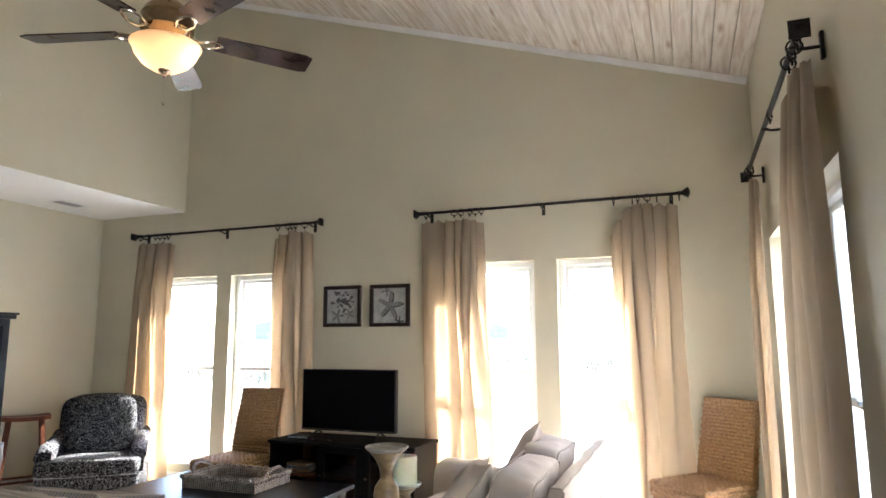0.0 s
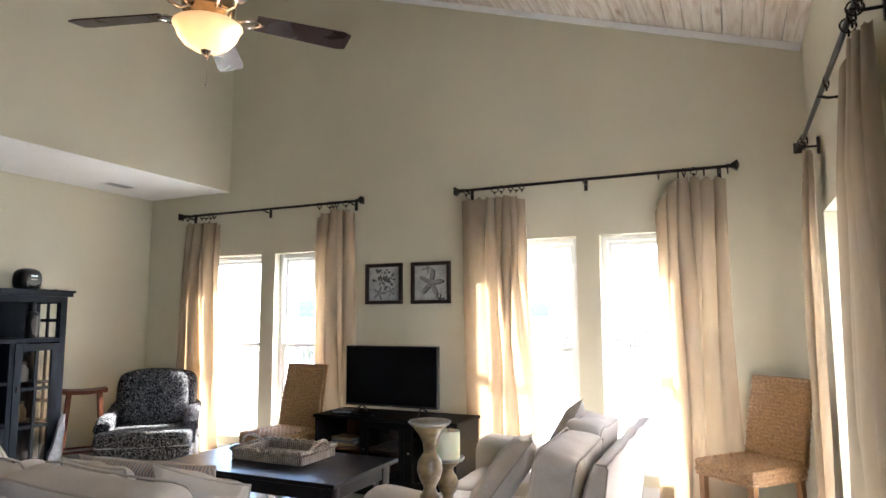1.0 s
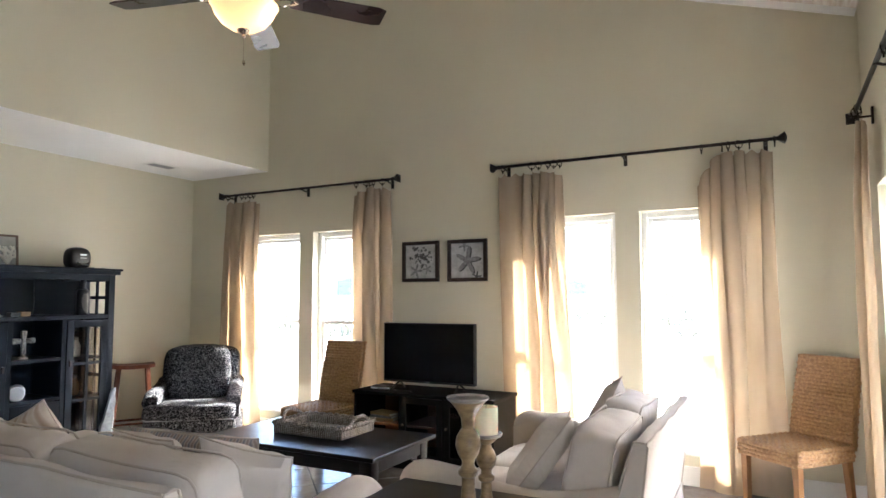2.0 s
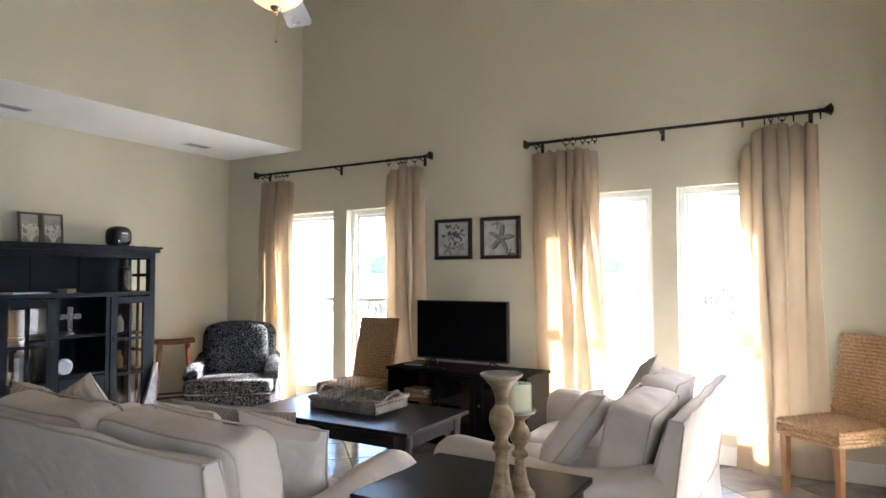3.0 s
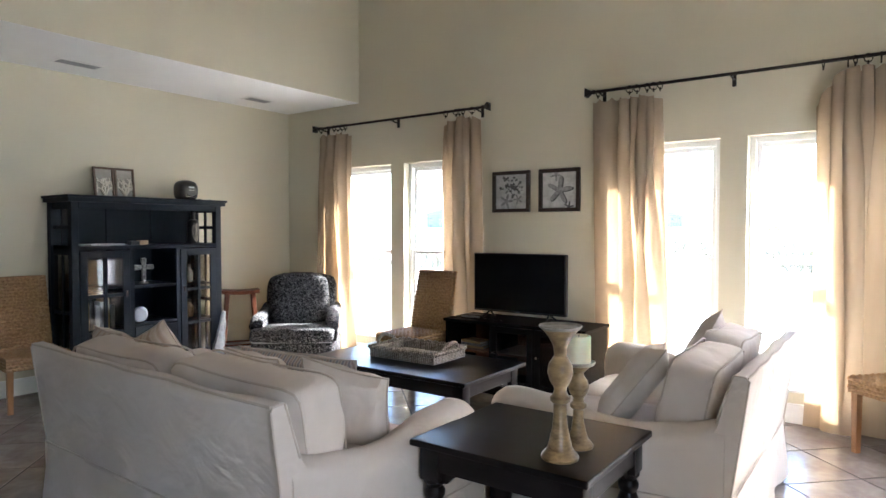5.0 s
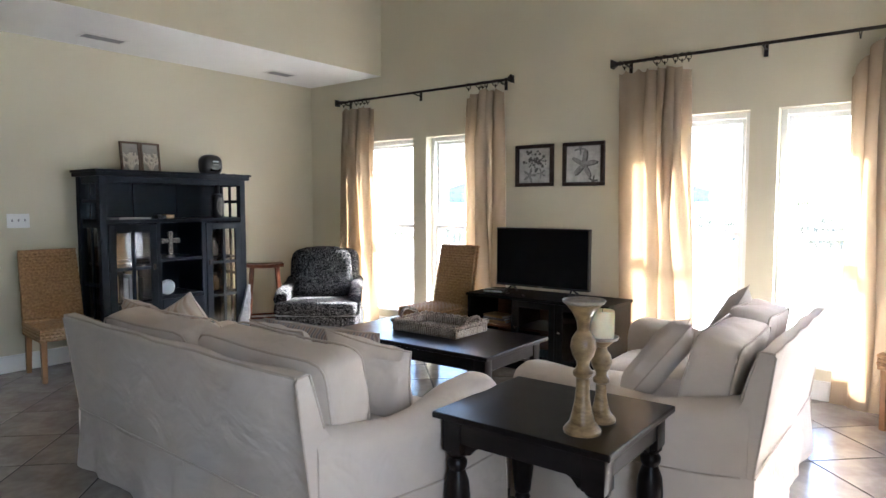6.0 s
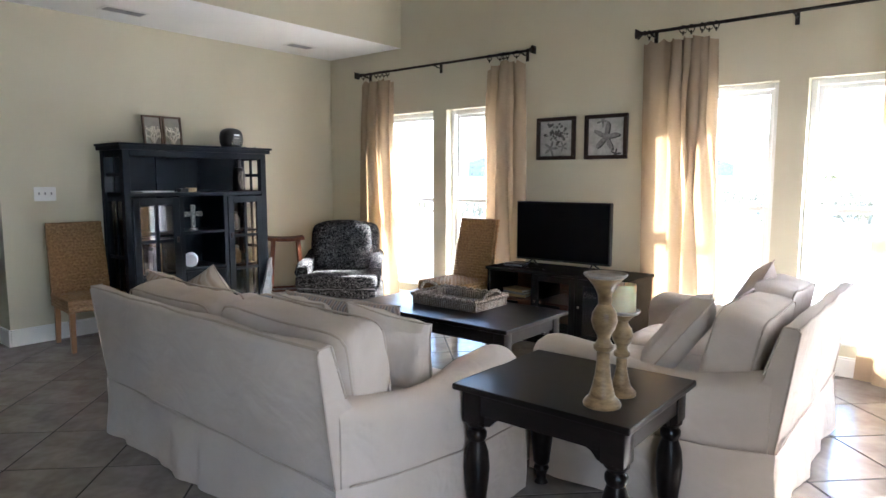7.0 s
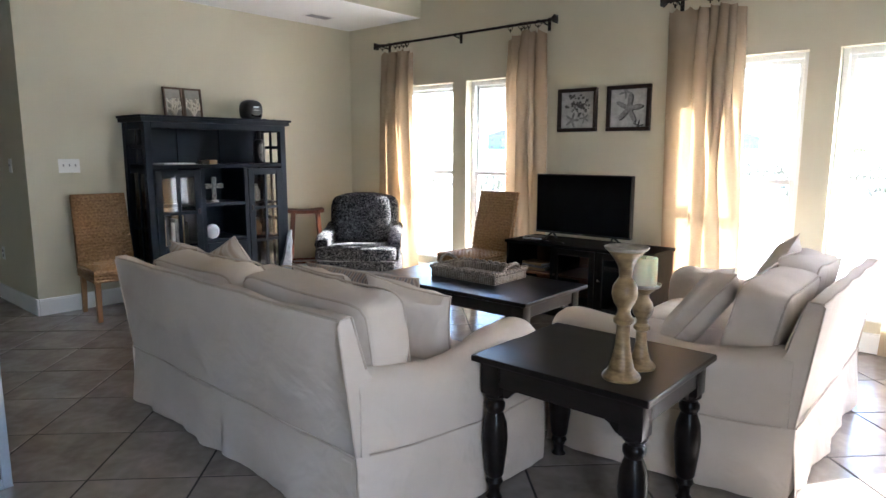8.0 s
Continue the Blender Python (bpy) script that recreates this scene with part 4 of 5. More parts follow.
def rattan_chair(m, label, sh=0.40):
    """Local: back along y = 0, seat towards -y."""
    c = thing("woven_chair", label, "chair", m, "woven dining chairs")
    w, d = 0.44, 0.48
    bm = bmesh.new()
    cushion(bm, w, d, 0.10, 12, 0.0, 1, 0.002, Matrix.Translation((0, -d / 2, sh - 0.05)), 6)
    zt = sh - 0.004
    weave(bm, lambda u, v: ((-w / 2 + w * u, -d + d * v, zt), (0, 0, 1)), 20, 10)
    weave(bm, lambda u, v: ((-w / 2 + w * u, -d + 0.001, sh - 0.10 + 0.096 * v), (0, -1, 0)), 4, 12)
    for sx in (-1, 1):
        weave(bm, lambda u, v: ((sx * w / 2, -d / 2 - sx * d * (0.5 - u) * -1, sh - 0.10 + 0.096 * v), (sx, 0, 0)), 4, 12)
    part("seat", bm, "woven", c, smooth=True)
    hz = 1.01 - sh
    bm = bmesh.new()
    rings = []
    for j in range(13):
        t = j / 12
        z = sh - 0.04 + (hz + 0.02) * t
        y = 0.0 + 0.11 * t ** 1.2
        hw = w / 2 * (1 - 0.05 * t)
        th = 0.024
        e = 0.010 if j not in (0, 12) else 0.018
        rings.append([bm.verts.new(p) for p in ((-hw + e, y - th, z), (hw - e, y - th, z), (hw, y - th + e, z), (hw, y + th - e, z), (hw - e, y + th, z), (-hw + e, y + th, z), (-hw, y + th - e, z), (-hw, y - th + e, z))])
    for p, q in zip(rings, rings[1:]):
        for k in range(8):
            bm.faces.new((p[k], p[(k + 1) % 8], q[(k + 1) % 8], q[k]))
    bm.faces.new(list(reversed(rings[0]))), bm.faces.new(rings[-1])
    def lean(t):
        return 0.11 * t ** 1.2, w / 2 * (1 - 0.05 * t), sh - 0.04 + (hz + 0.02) * t
    def face(sy):
        def at(u, v):
            y, hw, z = lean(v)
            return (hw * (2 * u - 1) * -sy, y + sy * 0.024, z), (0, sy, 0)
        return at
    weave(bm, face(-1), 24, 10)
    weave(bm, face(1), 24, 10)
    part("backrest", bm, "woven", c, smooth=True)
    for sx in (-1, 1):
        for y, t in ((-d + 0.035, 0.0), (-0.03, 0.04)):
            bm = bmesh.new()
            a = 0.021
            lo = [bm.verts.new((sx * (w / 2 - 0.03) + p * a * 0.8, y + t + q * a * 0.8, 0)) for p, q in ((-1, -1), (1, -1), (1, 1), (-1, 1))]
            hi = [bm.verts.new((sx * (w / 2 - 0.03) + p * a, y + q * a, sh - 0.09)) for p, q in ((-1, -1), (1, -1), (1, 1), (-1, 1))]
            for i in range(4):
                bm.faces.new((lo[i], lo[(i + 1) % 4], hi[(i + 1) % 4], hi[i]))
            bm.faces.new(list(reversed(lo))), bm.faces.new(hi)
            part("leg", bm, "leg_wood", c)
    return c


rattan_chair(pose(-3.55, 4.70, 0, 0, 0, -4), "woven banana-rope dining chair between curtain and media stand", 0.455)
rattan_chair(pose(-5.79, 2.18, 0, 0, 0, 84), "woven banana-rope dining chair against the plain wall", 0.42)
rattan_chair(pose(0.19, 4.86, 0, 0, 0, -41), "woven banana-rope dining chair in the sunny corner", 0.47)


def armchair(m):
    """Local: faces -y."""
    a = thing("armchair", "black and white scroll-patterned armchair, sun on its seat", "armchair", m)
    w, d = 0.85, 0.72
    part("base", cushion(bmesh.new(), w - 0.02, d - 0.06, 0.255, 14, 0, 2, 0.003, Matrix.Translation((0, -0.01, 0.135)), 12), "damask", a, smooth=True)
    # a T-shaped seat cushion: the front runs across the arm fronts
    bm = cushion(bmesh.new(), w - 0.03, 0.20, 0.135, 7, 0, 3, 0.004, Matrix.Translation((0, -d / 2 + 0.085, 0.325)), 12)
    cushion(bm, w - 0.22, d - 0.16, 0.13, 9, 0, 4, 0.004, Matrix.Translation((0, 0.03, 0.325)), 12)
    part("seat_cushion", bm, "damask", a, smooth=True)
    mm = Matrix.Translation((0, d / 2 - 0.10, 0.57)) @ Matrix.Rotation(radians(-8), 4, "X")
    part("back", cushion(bmesh.new(), w - 0.12, 0.17, 0.62, 7, 0, 4, 0.004, mm, 12), "damask", a, smooth=True)
    part("back_cushion", cushion(bmesh.new(), w - 0.24, 0.17, 0.50, 5, 0, 5, 0.006, Matrix.Translation((0, d / 2 - 0.20, 0.64)) @ Matrix.Rotation(radians(-9), 4, "X"), 12), "damask", a, smooth=True)
    for sx in (-1, 1):
        # arms slope down from the back and roll over at the front
        bm = bmesh.new()
        rings = []
        for j in range(15):
            t = j / 14
            y = d / 2 - 0.10 - (d - 0.26) * t
            h = 0.60 - 0.10 * t ** 0.6 - 0.05 * max(0, t - 0.85) / 0.15
            x = sx * (w / 2 - 0.075 + 0.03 * t)
            ring = [(x - sx * 0.06, 0.25), (x - sx * 0.06, h - 0.06)]
            ring += [(x - sx * math.cos(math.pi * i / 8) * 0.07, h - 0.055 + 0.055 * math.sin(math.pi * i / 8)) for i in range(9)]
            ring += [(x + sx * 0.05, h - 0.10), (x + sx * 0.045, 0.25)]
            rings.append([bm.verts.new((p, y, q)) for p, q in ring])
        for p, q in zip(rings, rings[1:]):
            for k in range(len(p)):
                bm.faces.new((p[k], q[k], q[(k + 1) % len(p)], p[(k + 1) % len(p)]))
        bm.faces.new(rings[0]), bm.faces.new(list(reversed(rings[-1])))
        bmesh.ops.recalc_face_normals(bm, faces=bm.faces)
        part("arm", bm, "damask", a, smooth=True)
    part("piping", tube(bmesh.new(), [(-w / 2 + 0.03, -d / 2 + 0.018, 0.255), (w / 2 - 0.03, -d / 2 + 0.018, 0.255)], 0.006, 6), "art_mid", a)
    for sx in (-1, 1):
        for sy in (-1, 1):
            part("foot", B(sx * 0.28 - 0.03, sx * 0.28 + 0.03, sy * 0.26 - 0.03, sy * 0.26 + 0.03, 0, 0.03), "black_wood", a)
    return a


armchair(pose(-5.11, 4.48, 0, 0, 0, 38))

# ---------------- tables ----------------
LEG = [(0.030, 0.0), (0.020, 0.02), (0.022, 0.05), (0.032, 0.075), (0.026, 0.095), (0.034, 0.11), (0.036, 0.14), (0.044, 0.22), (0.047, 0.28), (0.042, 0.35), (0.028, 0.40), (0.036, 0.42), (0.036, 0.44), (0.026, 0.455), (0.040, 0.475), (0.040, 0.49)]


def table(name, label, m, w, d, h, over, group):
    t = thing(name, label, "table", m, group)
    bm = B(-w / 2, w / 2, -d / 2, d / 2, h - 0.026, h, 0.006)
    part("tabletop", bm, "black_wood", t)
    a, b = w / 2 - over, d / 2 - over
    z0 = h - 0.115
    for x0, x1, y0, y1 in ((-a + 0.04, a - 0.04, -b, -b + 0.022), (-a + 0.04, a - 0.04, b - 0.022, b), (-a, -a + 0.022, -b + 0.04, b - 0.04), (a - 0.022, a, -b + 0.04, b - 0.04)):
        part("apron", B(x0, x1, y0, y1, z0, h - 0.027, 0.003), "black_wood", t)
    k = (h - 0.15) / 0.49
    for sx in (-1, 1):
        for sy in (-1, 1):
            bm = lathe(bmesh.new(), [(r * 1.08, z * k) for r, z in LEG], Matrix.Translation((sx * (a - 0.035), sy * (b - 0.035), 0)), 20)
            box(bm, sx * (a - 0.035) - 0.042, sx * (a - 0.035) + 0.042, sy * (b - 0.035) - 0.042, sy * (b - 0.035) + 0.042, h - 0.155, h - 0.027, 0.006)
            part("leg", bm, "black_wood", t, smooth=True)
    for sx in (-1, 1):
        for sy in (-1, 1):
            # curved corner blocks under the apron
            for ax in (0, 1):
                bm = bmesh.new()
                poly = [(0.04, 0.0), (0.13, 0.0), (0.09, -0.018), (0.065, -0.045), (0.04, -0.05)]
                mm = Matrix.Translation((sx * (a - 0.035), sy * (b - 0.035), z0)) @ Matrix.Rotation(0 if ax == 0 else radians(90), 4, "Z") @ Matrix.Diagonal((-sx if ax == 0 else -sy, 1, 1, 1)) @ Matrix.Rotation(radians(90), 4, "X")
                prism(bm, poly, -0.011, 0.011, mm)
                bmesh.ops.recalc_face_normals(bm, faces=bm.faces)
                part("corner_bracket", bm, "black_wood", t)
    return t


ET = 0.585
table("end_table", "square espresso end table with turned legs between the sofas", pose(-1.17, 2.19, 0), 0.71, 0.63, ET, 0.035, "tables")
CT = 0.46
table("coffee_table", "wide espresso coffee table with turned legs", pose(-2.80, 3.50, 0), 1.38, 0.76, CT, 0.05, "tables")

# candlesticks
def candlestick(label, x, y, h, big):
    c = thing("candlestick", label, "candlestick", pose(x, y, ET), "candlesticks")
    if big:
        prof = [(0.072, 0), (0.074, 0.010), (0.066, 0.020), (0.058, 0.028), (0.050, 0.036), (0.042, 0.065), (0.031, 0.11), (0.026, 0.16), (0.026, 0.195), (0.038, 0.205), (0.040, 0.218), (0.030, 0.228), (0.024, 0.24), (0.026, 0.255), (0.040, 0.275), (0.050, 0.305), (0.046, 0.335), (0.030, 0.358), (0.024, 0.365), (0.028, 0.40), (0.045, 0.43), (0.064, 0.452), (0.070, 0.458)]
    else:
        prof = [(0.060, 0), (0.062, 0.010), (0.054, 0.020), (0.042, 0.030), (0.030, 0.065), (0.023, 0.10), (0.021, 0.14), (0.033, 0.150), (0.033, 0.162), (0.022, 0.172), (0.022, 0.185), (0.038, 0.205), (0.043, 0.228), (0.036, 0.25), (0.022, 0.268), (0.021, 0.28), (0.045, 0.300), (0.050, 0.305)]
    part("stem", lathe(bmesh.new(), [(q * 0.88, z * 0.965) for q, z in prof], n=32), "candlewood", c, smooth=True)
    z = prof[-1][1] * 0.965
    r = 0.074 if big else 0.060
    part("plate", lathe(bmesh.new(), [(0.03, z), (r * 0.9, z + 0.003), (r, z + 0.012), (r * 0.97, z + 0.016), (r * 0.85, z + 0.008), (0.0005, z + 0.007)], n=32), "pewter", c, "tarnished metal drip plate", smooth=True)
    return c, z + 0.008


candlestick("tall distressed turned-wood candlestick with metal plate, empty", -0.978, 2.02, 0.46, True)
c, z = candlestick("short distressed turned-wood candlestick holding a candle", -0.975, 2.165, 0.31, False)
cd = thing("pillar_candle", "ivory pillar candle on the short candlestick", "candle", pose(-0.975, 2.165, ET + z))
part("wax", lathe(bmesh.new(), [(0.040, 0), (0.043, 0.004), (0.043, 0.094), (0.041, 0.100), (0.034, 0.098), (0.012, 0.094), (0.0005, 0.094)], n=28), "wax", cd, smooth=True)
part("wick", tube(bmesh.new(), [(0, 0, 0.093), (0.001, 0, 0.103), (0.003, 0, 0.109)], 0.0012, 6), "plastic", cd)

# basket tray
tr = thing("wicker_tray", "rectangular wicker tray with two hoop handles on the coffee table", "tray", pose(-2.84, 3.60, CT, 0, 0, 0) @ Matrix.Diagonal((1.06, 1.06, 1.15, 1)))
w, d, h = 0.54, 0.36, 0.062
uv_box(part("bottom", B(-w / 2 + 0.02, w / 2 - 0.02, -d / 2 + 0.02, d / 2 - 0.02, 0, 0.015, 0.004), "wicker", tr))
for x0, x1, y0, y1 in ((-w / 2, w / 2, -d / 2, -d / 2 + 0.022), (-w / 2, w / 2, d / 2 - 0.022, d / 2), (-w / 2, -w / 2 + 0.022, -d / 2 + 0.022, d / 2 - 0.022), (w / 2 - 0.022, w / 2, -d / 2 + 0.022, d / 2 - 0.022)):
    uv_box(part("side", B(x0, x1, y0, y1, 0, h, 0.006), "wicker", tr))
bm = bmesh.new()
rim = []
for k in range(120):
    t = k / 120 * 4
    i, f = int(t), t % 1
    cs = [(-w / 2, -d / 2), (w / 2, -d / 2), (w / 2, d / 2), (-w / 2, d / 2)]
    a, b = cs[i], cs[(i + 1) % 4]
    rim.append((a[0] + (b[0] - a[0]) * f, a[1] + (b[1] - a[1]) * f, h + 0.006 * math.sin(k * 1.9)))
tube(bm, rim, 0.014, 7, closed=True)
uv_box(part("braided_rim", bm, "wicker", tr))
for sx in (-1, 1):
    pts = [(sx * (w / 2 - 0.005 + 0.03 * math.sin(math.pi * i / 12)), -0.10 + 0.20 * i / 12, h + 0.052 * math.sin(math.pi * i / 12) ** 0.7) for i in range(13)]
    uv_box(part("handle", tube(bmesh.new(), pts, 0.011, 8), "wicker", tr, smooth=True))
for i, (x, y, rz) in enumerate(((0.06, 0.02, 25), (0.14, -0.03, 60))):
    rc = thing("remote_control", "slim grey remote control lying in the tray", "remote", pose(-2.80 + x, 3.60 + y, CT + 0.0185, 0, 0, rz), "remotes")
    part("shell", B(-0.075, 0.075, -0.02, 0.02, 0, 0.018, 0.005), "silver" if i else "plastic", rc)
    for k in range(6):
        part("button", B(-0.055 + k * 0.02, -0.045 + k * 0.02, -0.008, 0.008, 0.018, 0.021, 0.001), "art_mid", rc)

# ---------------- media corner ----------------
SY0, SY1, SX0, SX1, SZ = 4.50, 4.97, -3.235, -1.955, 0.605
ms = thing("media_stand", "black media stand with cherry-lined open shelves and glass doors", "media stand", pose(0, 0, 0))
part("top", B(SX0 - 0.015, SX1 + 0.015, SY0 - 0.015, SY1, SZ - 0.025, SZ, 0.005), "stand_black", ms)
part("bottom", B(SX0, SX1, SY0, SY1, 0.06, 0.085, 0.003), "stand_black", ms)
for x in (SX0, SX0 + 0.44, SX1 - 0.44, SX1 - 0.022):
    part("side_panel", B(x, x + 0.022, SY0, SY1 - 0.015, 0.085, SZ - 0.026, 0.002), "stand_black", ms)
part("back_panel", B(SX0, SX1, SY1 - 0.014, SY1 - 0.002, 0.06, SZ - 0.026), "stand_in", ms, "reddish cherry back board")
part("shelf", B(SX0 + 0.023, SX0 + 0.439, SY0 + 0.02, SY1 - 0.016, 0.33, 0.35, 0.002), "stand_in", ms, "reddish cherry shelf")
part("shelf", B(SX0 + 0.463, SX1 - 0.441, SY0 + 0.03, SY1 - 0.016, 0.33, 0.35, 0.002), "stand_in", ms)
part("plinth", B(SX0 + 0.02, SX1 - 0.02, SY0 + 0.02, SY1 - 0.02, 0.0, 0.06), "stand_black", ms)
for a, b in ((SX0 + 0.464, SX1 - 0.442), (SX1 - 0.418, SX1 - 0.022)):
    bm = bmesh.new()
    z0, z1, f = 0.09, SZ - 0.03, 0.05
    for x0, x1, c0, c1 in ((a, a + f, z0, z1), (b - f, b, z0, z1), (a + f, b - f, z0, z0 + f), (a + f, b - f, z1 - f, z1)):
        box(bm, x0, x1, SY0 - 0.002, SY0 + 0.018, c0, c1, 0.003)
    dr = part("door", bm, "stand_black", ms)
    part("pane", B(a + f, b - f, SY0 + 0.006, SY0 + 0.010, z0 + f, z1 - f), "glass", dr, "clear glass pane")
    part("knob", lathe(bmesh.new(), [(0.006, 0), (0.006, 0.012), (0.013, 0.018), (0.011, 0.026)], Matrix.Translation((a + 0.025, SY0 - 0.002, 0.36)) @ Matrix.Rotation(radians(90), 4, "X"), 12), "nickel", dr)
for i in range(3):
    bk = thing("book", "worn tan paperback lying on the media stand shelf", "book", pose(-3.02, 4.66, 0.351 + i * 0.022, 0, 0, 4 - 7 * i), "stacked books")
    part("cover", B(-0.11, 0.11, -0.075, 0.075, 0, 0.020, 0.002), ("box_tan", "art_mid", "box_tan")[i], bk)
    part("pages", B(-0.107, 0.112, -0.072, 0.0755, 0.003, 0.017), "paper", bk)

tv = thing("television", "black flat-screen television standing on the media stand", "television", pose(-2.635, 4.70, SZ))
part("housing", B(-0.435, 0.435, 0.0, 0.045, 0.062, 0.562, 0.006), "plastic", tv)
part("back_cover", B(-0.30, 0.30, 0.045, 0.085, 0.12, 0.42, 0.015), "plastic", tv)
part("screen", B(-0.423, 0.423, -0.003, 0.002, 0.080, 0.552), "screen", tv, "dark glossy screen")
for sx in (-1, 1):
    bm = tube(bmesh.new(), [(sx * 0.30, -0.10, 0.006), (sx * 0.28, 0.02, 0.070), (sx * 0.30, 0.13, 0.006)], 0.008, 8)
    part("foot", bm, "plastic", tv, smooth=True)
part("badge", B(-0.02, 0.02, -0.004, -0.001, 0.067, 0.074), "art_mid", tv)
sb = thing("set_top_box", "small black set-top box beside the television", "media box", pose(-3.05, 4.66, SZ, 0, 0, 10))
part("case", B(-0.09, 0.09, -0.06, 0.06, 0.0, 0.028, 0.004), "plastic", sb)
part("front_trim", B(-0.085, 0.085, -0.063, -0.059, 0.006, 0.022, 0.001), "silver", sb)
cb = thing("cable", "loose black cable curling on the media stand", "cable", pose(0, 0, SZ + 0.004))
part("cord", tube(bmesh.new(), [(-3.12 + 0.028 * i, 4.58 + 0.035 * math.sin(i * 1.1), 0.001 + 0.012 * max(0, math.sin(i * 0.8))) for i in range(16)], 0.0035, 6), "plastic", cb, smooth=True)


# ---------------- pictures ----------------
def picture(x0, x1, z0, z1, art, label):
    p = thing("framed_picture", label, "picture", pose((x0 + x1) / 2, YN, (z0 + z1) / 2), "starfish pictures")
    w, h, f = (x1 - x0) / 2, (z1 - z0) / 2, 0.032
    bm = bmesh.new()
    for a, b, c, d in ((-w, w, h - f, h), (-w, w, -h, -h + f), (-w, -w + f, -h + f, h - f), (w - f, w, -h + f, h - f)):
        box(bm, a, b, -0.036, -0.002, c, d, 0.004)
    part("frame", bm, "frame", p)
    part("print", B(-w + f, w - f, -0.014, -0.003, -h + f, h - f), "paper", p, "grey beach photograph")
    def star(cx, cz, r, rot, mat, y, name="starfish"):
        bm = bmesh.new()
        poly = []
        for i in range(50):
            th = 2 * math.pi * i / 50
            k = (0.5 + 0.5 * math.cos(5 * th)) ** 1.8
            rr = r * (0.26 + 0.74 * k)
            poly.append((cx + rr * math.sin(th + rot), cz + rr * math.cos(th + rot)))
        prism(bm, poly, -0.0015, 0.0015, Matrix.Translation((0, y, 0)) @ Matrix.Rotation(radians(90), 4, "X"))
        bmesh.ops.recalc_face_normals(bm, faces=bm.faces)
        part(name, bm, mat, p)
    if art == "star":
        star(0.012, -0.008, 0.128, 0.15, "art_dark", -0.0145, "shadow")
        star(0.0, 0.0, 0.125, 0.15, "art_mid", -0.0165)
        star(-0.03, 0.135, 0.06, 0.6, "art_mid", -0.0165)
        star(0.09, -0.145, 0.05, 0.2, "art_dark", -0.0165)
    else:
        r = random.Random(2)
        bm = bmesh.new()
        for i in range(60):
            cx, cz, s = r.gauss(0.01, 0.05), r.gauss(0.04, 0.045), r.uniform(0.008, 0.02)
            cx, cz = max(-0.11, min(0.11, cx)), max(-0.06, min(0.125, cz))
            prism(bm, [(cx + s * (0.5 + 0.5 * (k % 2)) * math.cos(k * math.pi / 5), cz + s * (0.5 + 0.5 * (k % 2)) * math.sin(k * math.pi / 5)) for k in range(10)], -0.001 + i * 2e-5, 0.001 + i * 2e-5, Matrix.Translation((0, -0.0155, 0)) @ Matrix.Rotation(radians(90), 4, "X"))
        bmesh.ops.recalc_face_normals(bm, faces=bm.faces)
        part("coral", bm, "art_dark", p)
        star(-0.05, -0.085, 0.072, 0.3, "art_mid", -0.0165)
        star(0.07, -0.07, 0.05, 0.9, "art_mid", -0.0165)


picture(-3.111, -2.728, 1.526, 1.897, "coral", "dark-framed grey photograph of coral and starfish")
picture(-2.636, -2.252, 1.524, 1.895, "star", "dark-framed grey photograph of one large starfish")

# ---------------- bookcase ----------------
bx0, bx1, by0, by1 = XW + 0.012, -5.50, 2.45, 3.85
bc = thing("bookcase", "wide black bookcase with glass doors and lattice sides", "bookcase", pose(0, 0, 0))
part("cornice", prism(bmesh.new(), [(bx0, by0 - 0.044), (bx1 + 0.046, by0 - 0.044), (bx1 + 0.046, by1 + 0.044), (bx0, by1 + 0.044)], 1.635, 1.655), "navy", bc)
part("cornice_moulding", prism(bmesh.new(), [(bx0, by0 - 0.03), (bx1 + 0.03, by0 - 0.03), (bx1 + 0.03, by1 + 0.03), (bx0, by1 + 0.03)], 1.600, 1.635), "navy", bc)
part("top_rail", B(bx1 - 0.02, bx1, by0 + 0.06, by1 - 0.06, 1.545, 1.60, 0.002), "navy", bc)
for y in (by0, by1 - 0.06):
    for x in (bx0, bx1 - 0.06):
        part("post", B(x, x + 0.06, y, y + 0.06, 0.0, 1.60, 0.003), "navy", bc)
for y in (by0 + 0.02, by1 - 0.04):
    part("side_rail", B(bx0 + 0.06, bx1 - 0.06, y, y + 0.02, 1.54, 1.60), "navy", bc)
    part("side_rail", B(bx0 + 0.06, bx1 - 0.06, y, y + 0.02, 1.16, 1.24), "navy", bc)
    part("side_rail", B(bx0 + 0.06, bx1 - 0.06, y, y + 0.02, 0.06, 0.16), "navy", bc)
    part("side_bar", B((bx0 + bx1) / 2 - 0.012, (bx0 + bx1) / 2 + 0.012, y + 0.002, y + 0.018, 0.16, 1.54), "navy", bc)
    part("side_bar", B(bx0 + 0.06, bx1 - 0.06, y + 0.001, y + 0.019, 1.375, 1.405), "navy", bc)
    part("side_bar", B(bx0 + 0.06, bx1 - 0.06, y + 0.001, y + 0.019, 0.66, 0.69), "navy", bc)
    pn = part("side_pane", B(bx0 + 0.06, bx1 - 0.06, y + 0.008, y + 0.012, 0.16, 1.16), "glass", bc)
for i in range(3):
    a = by0 + 0.06 + i * (by1 - by0 - 0.12) / 3
    part("back_board", B(bx0, bx0 + 0.012, a + 0.002, a + (by1 - by0 - 0.12) / 3 - 0.002, 0.06, 1.60, 0.002), "navy_back", bc)
part("shelf", B(bx0 + 0.012, bx1 - 0.004, by0 + 0.02, by1 - 0.02, 1.20, 1.235, 0.003), "navy", bc)
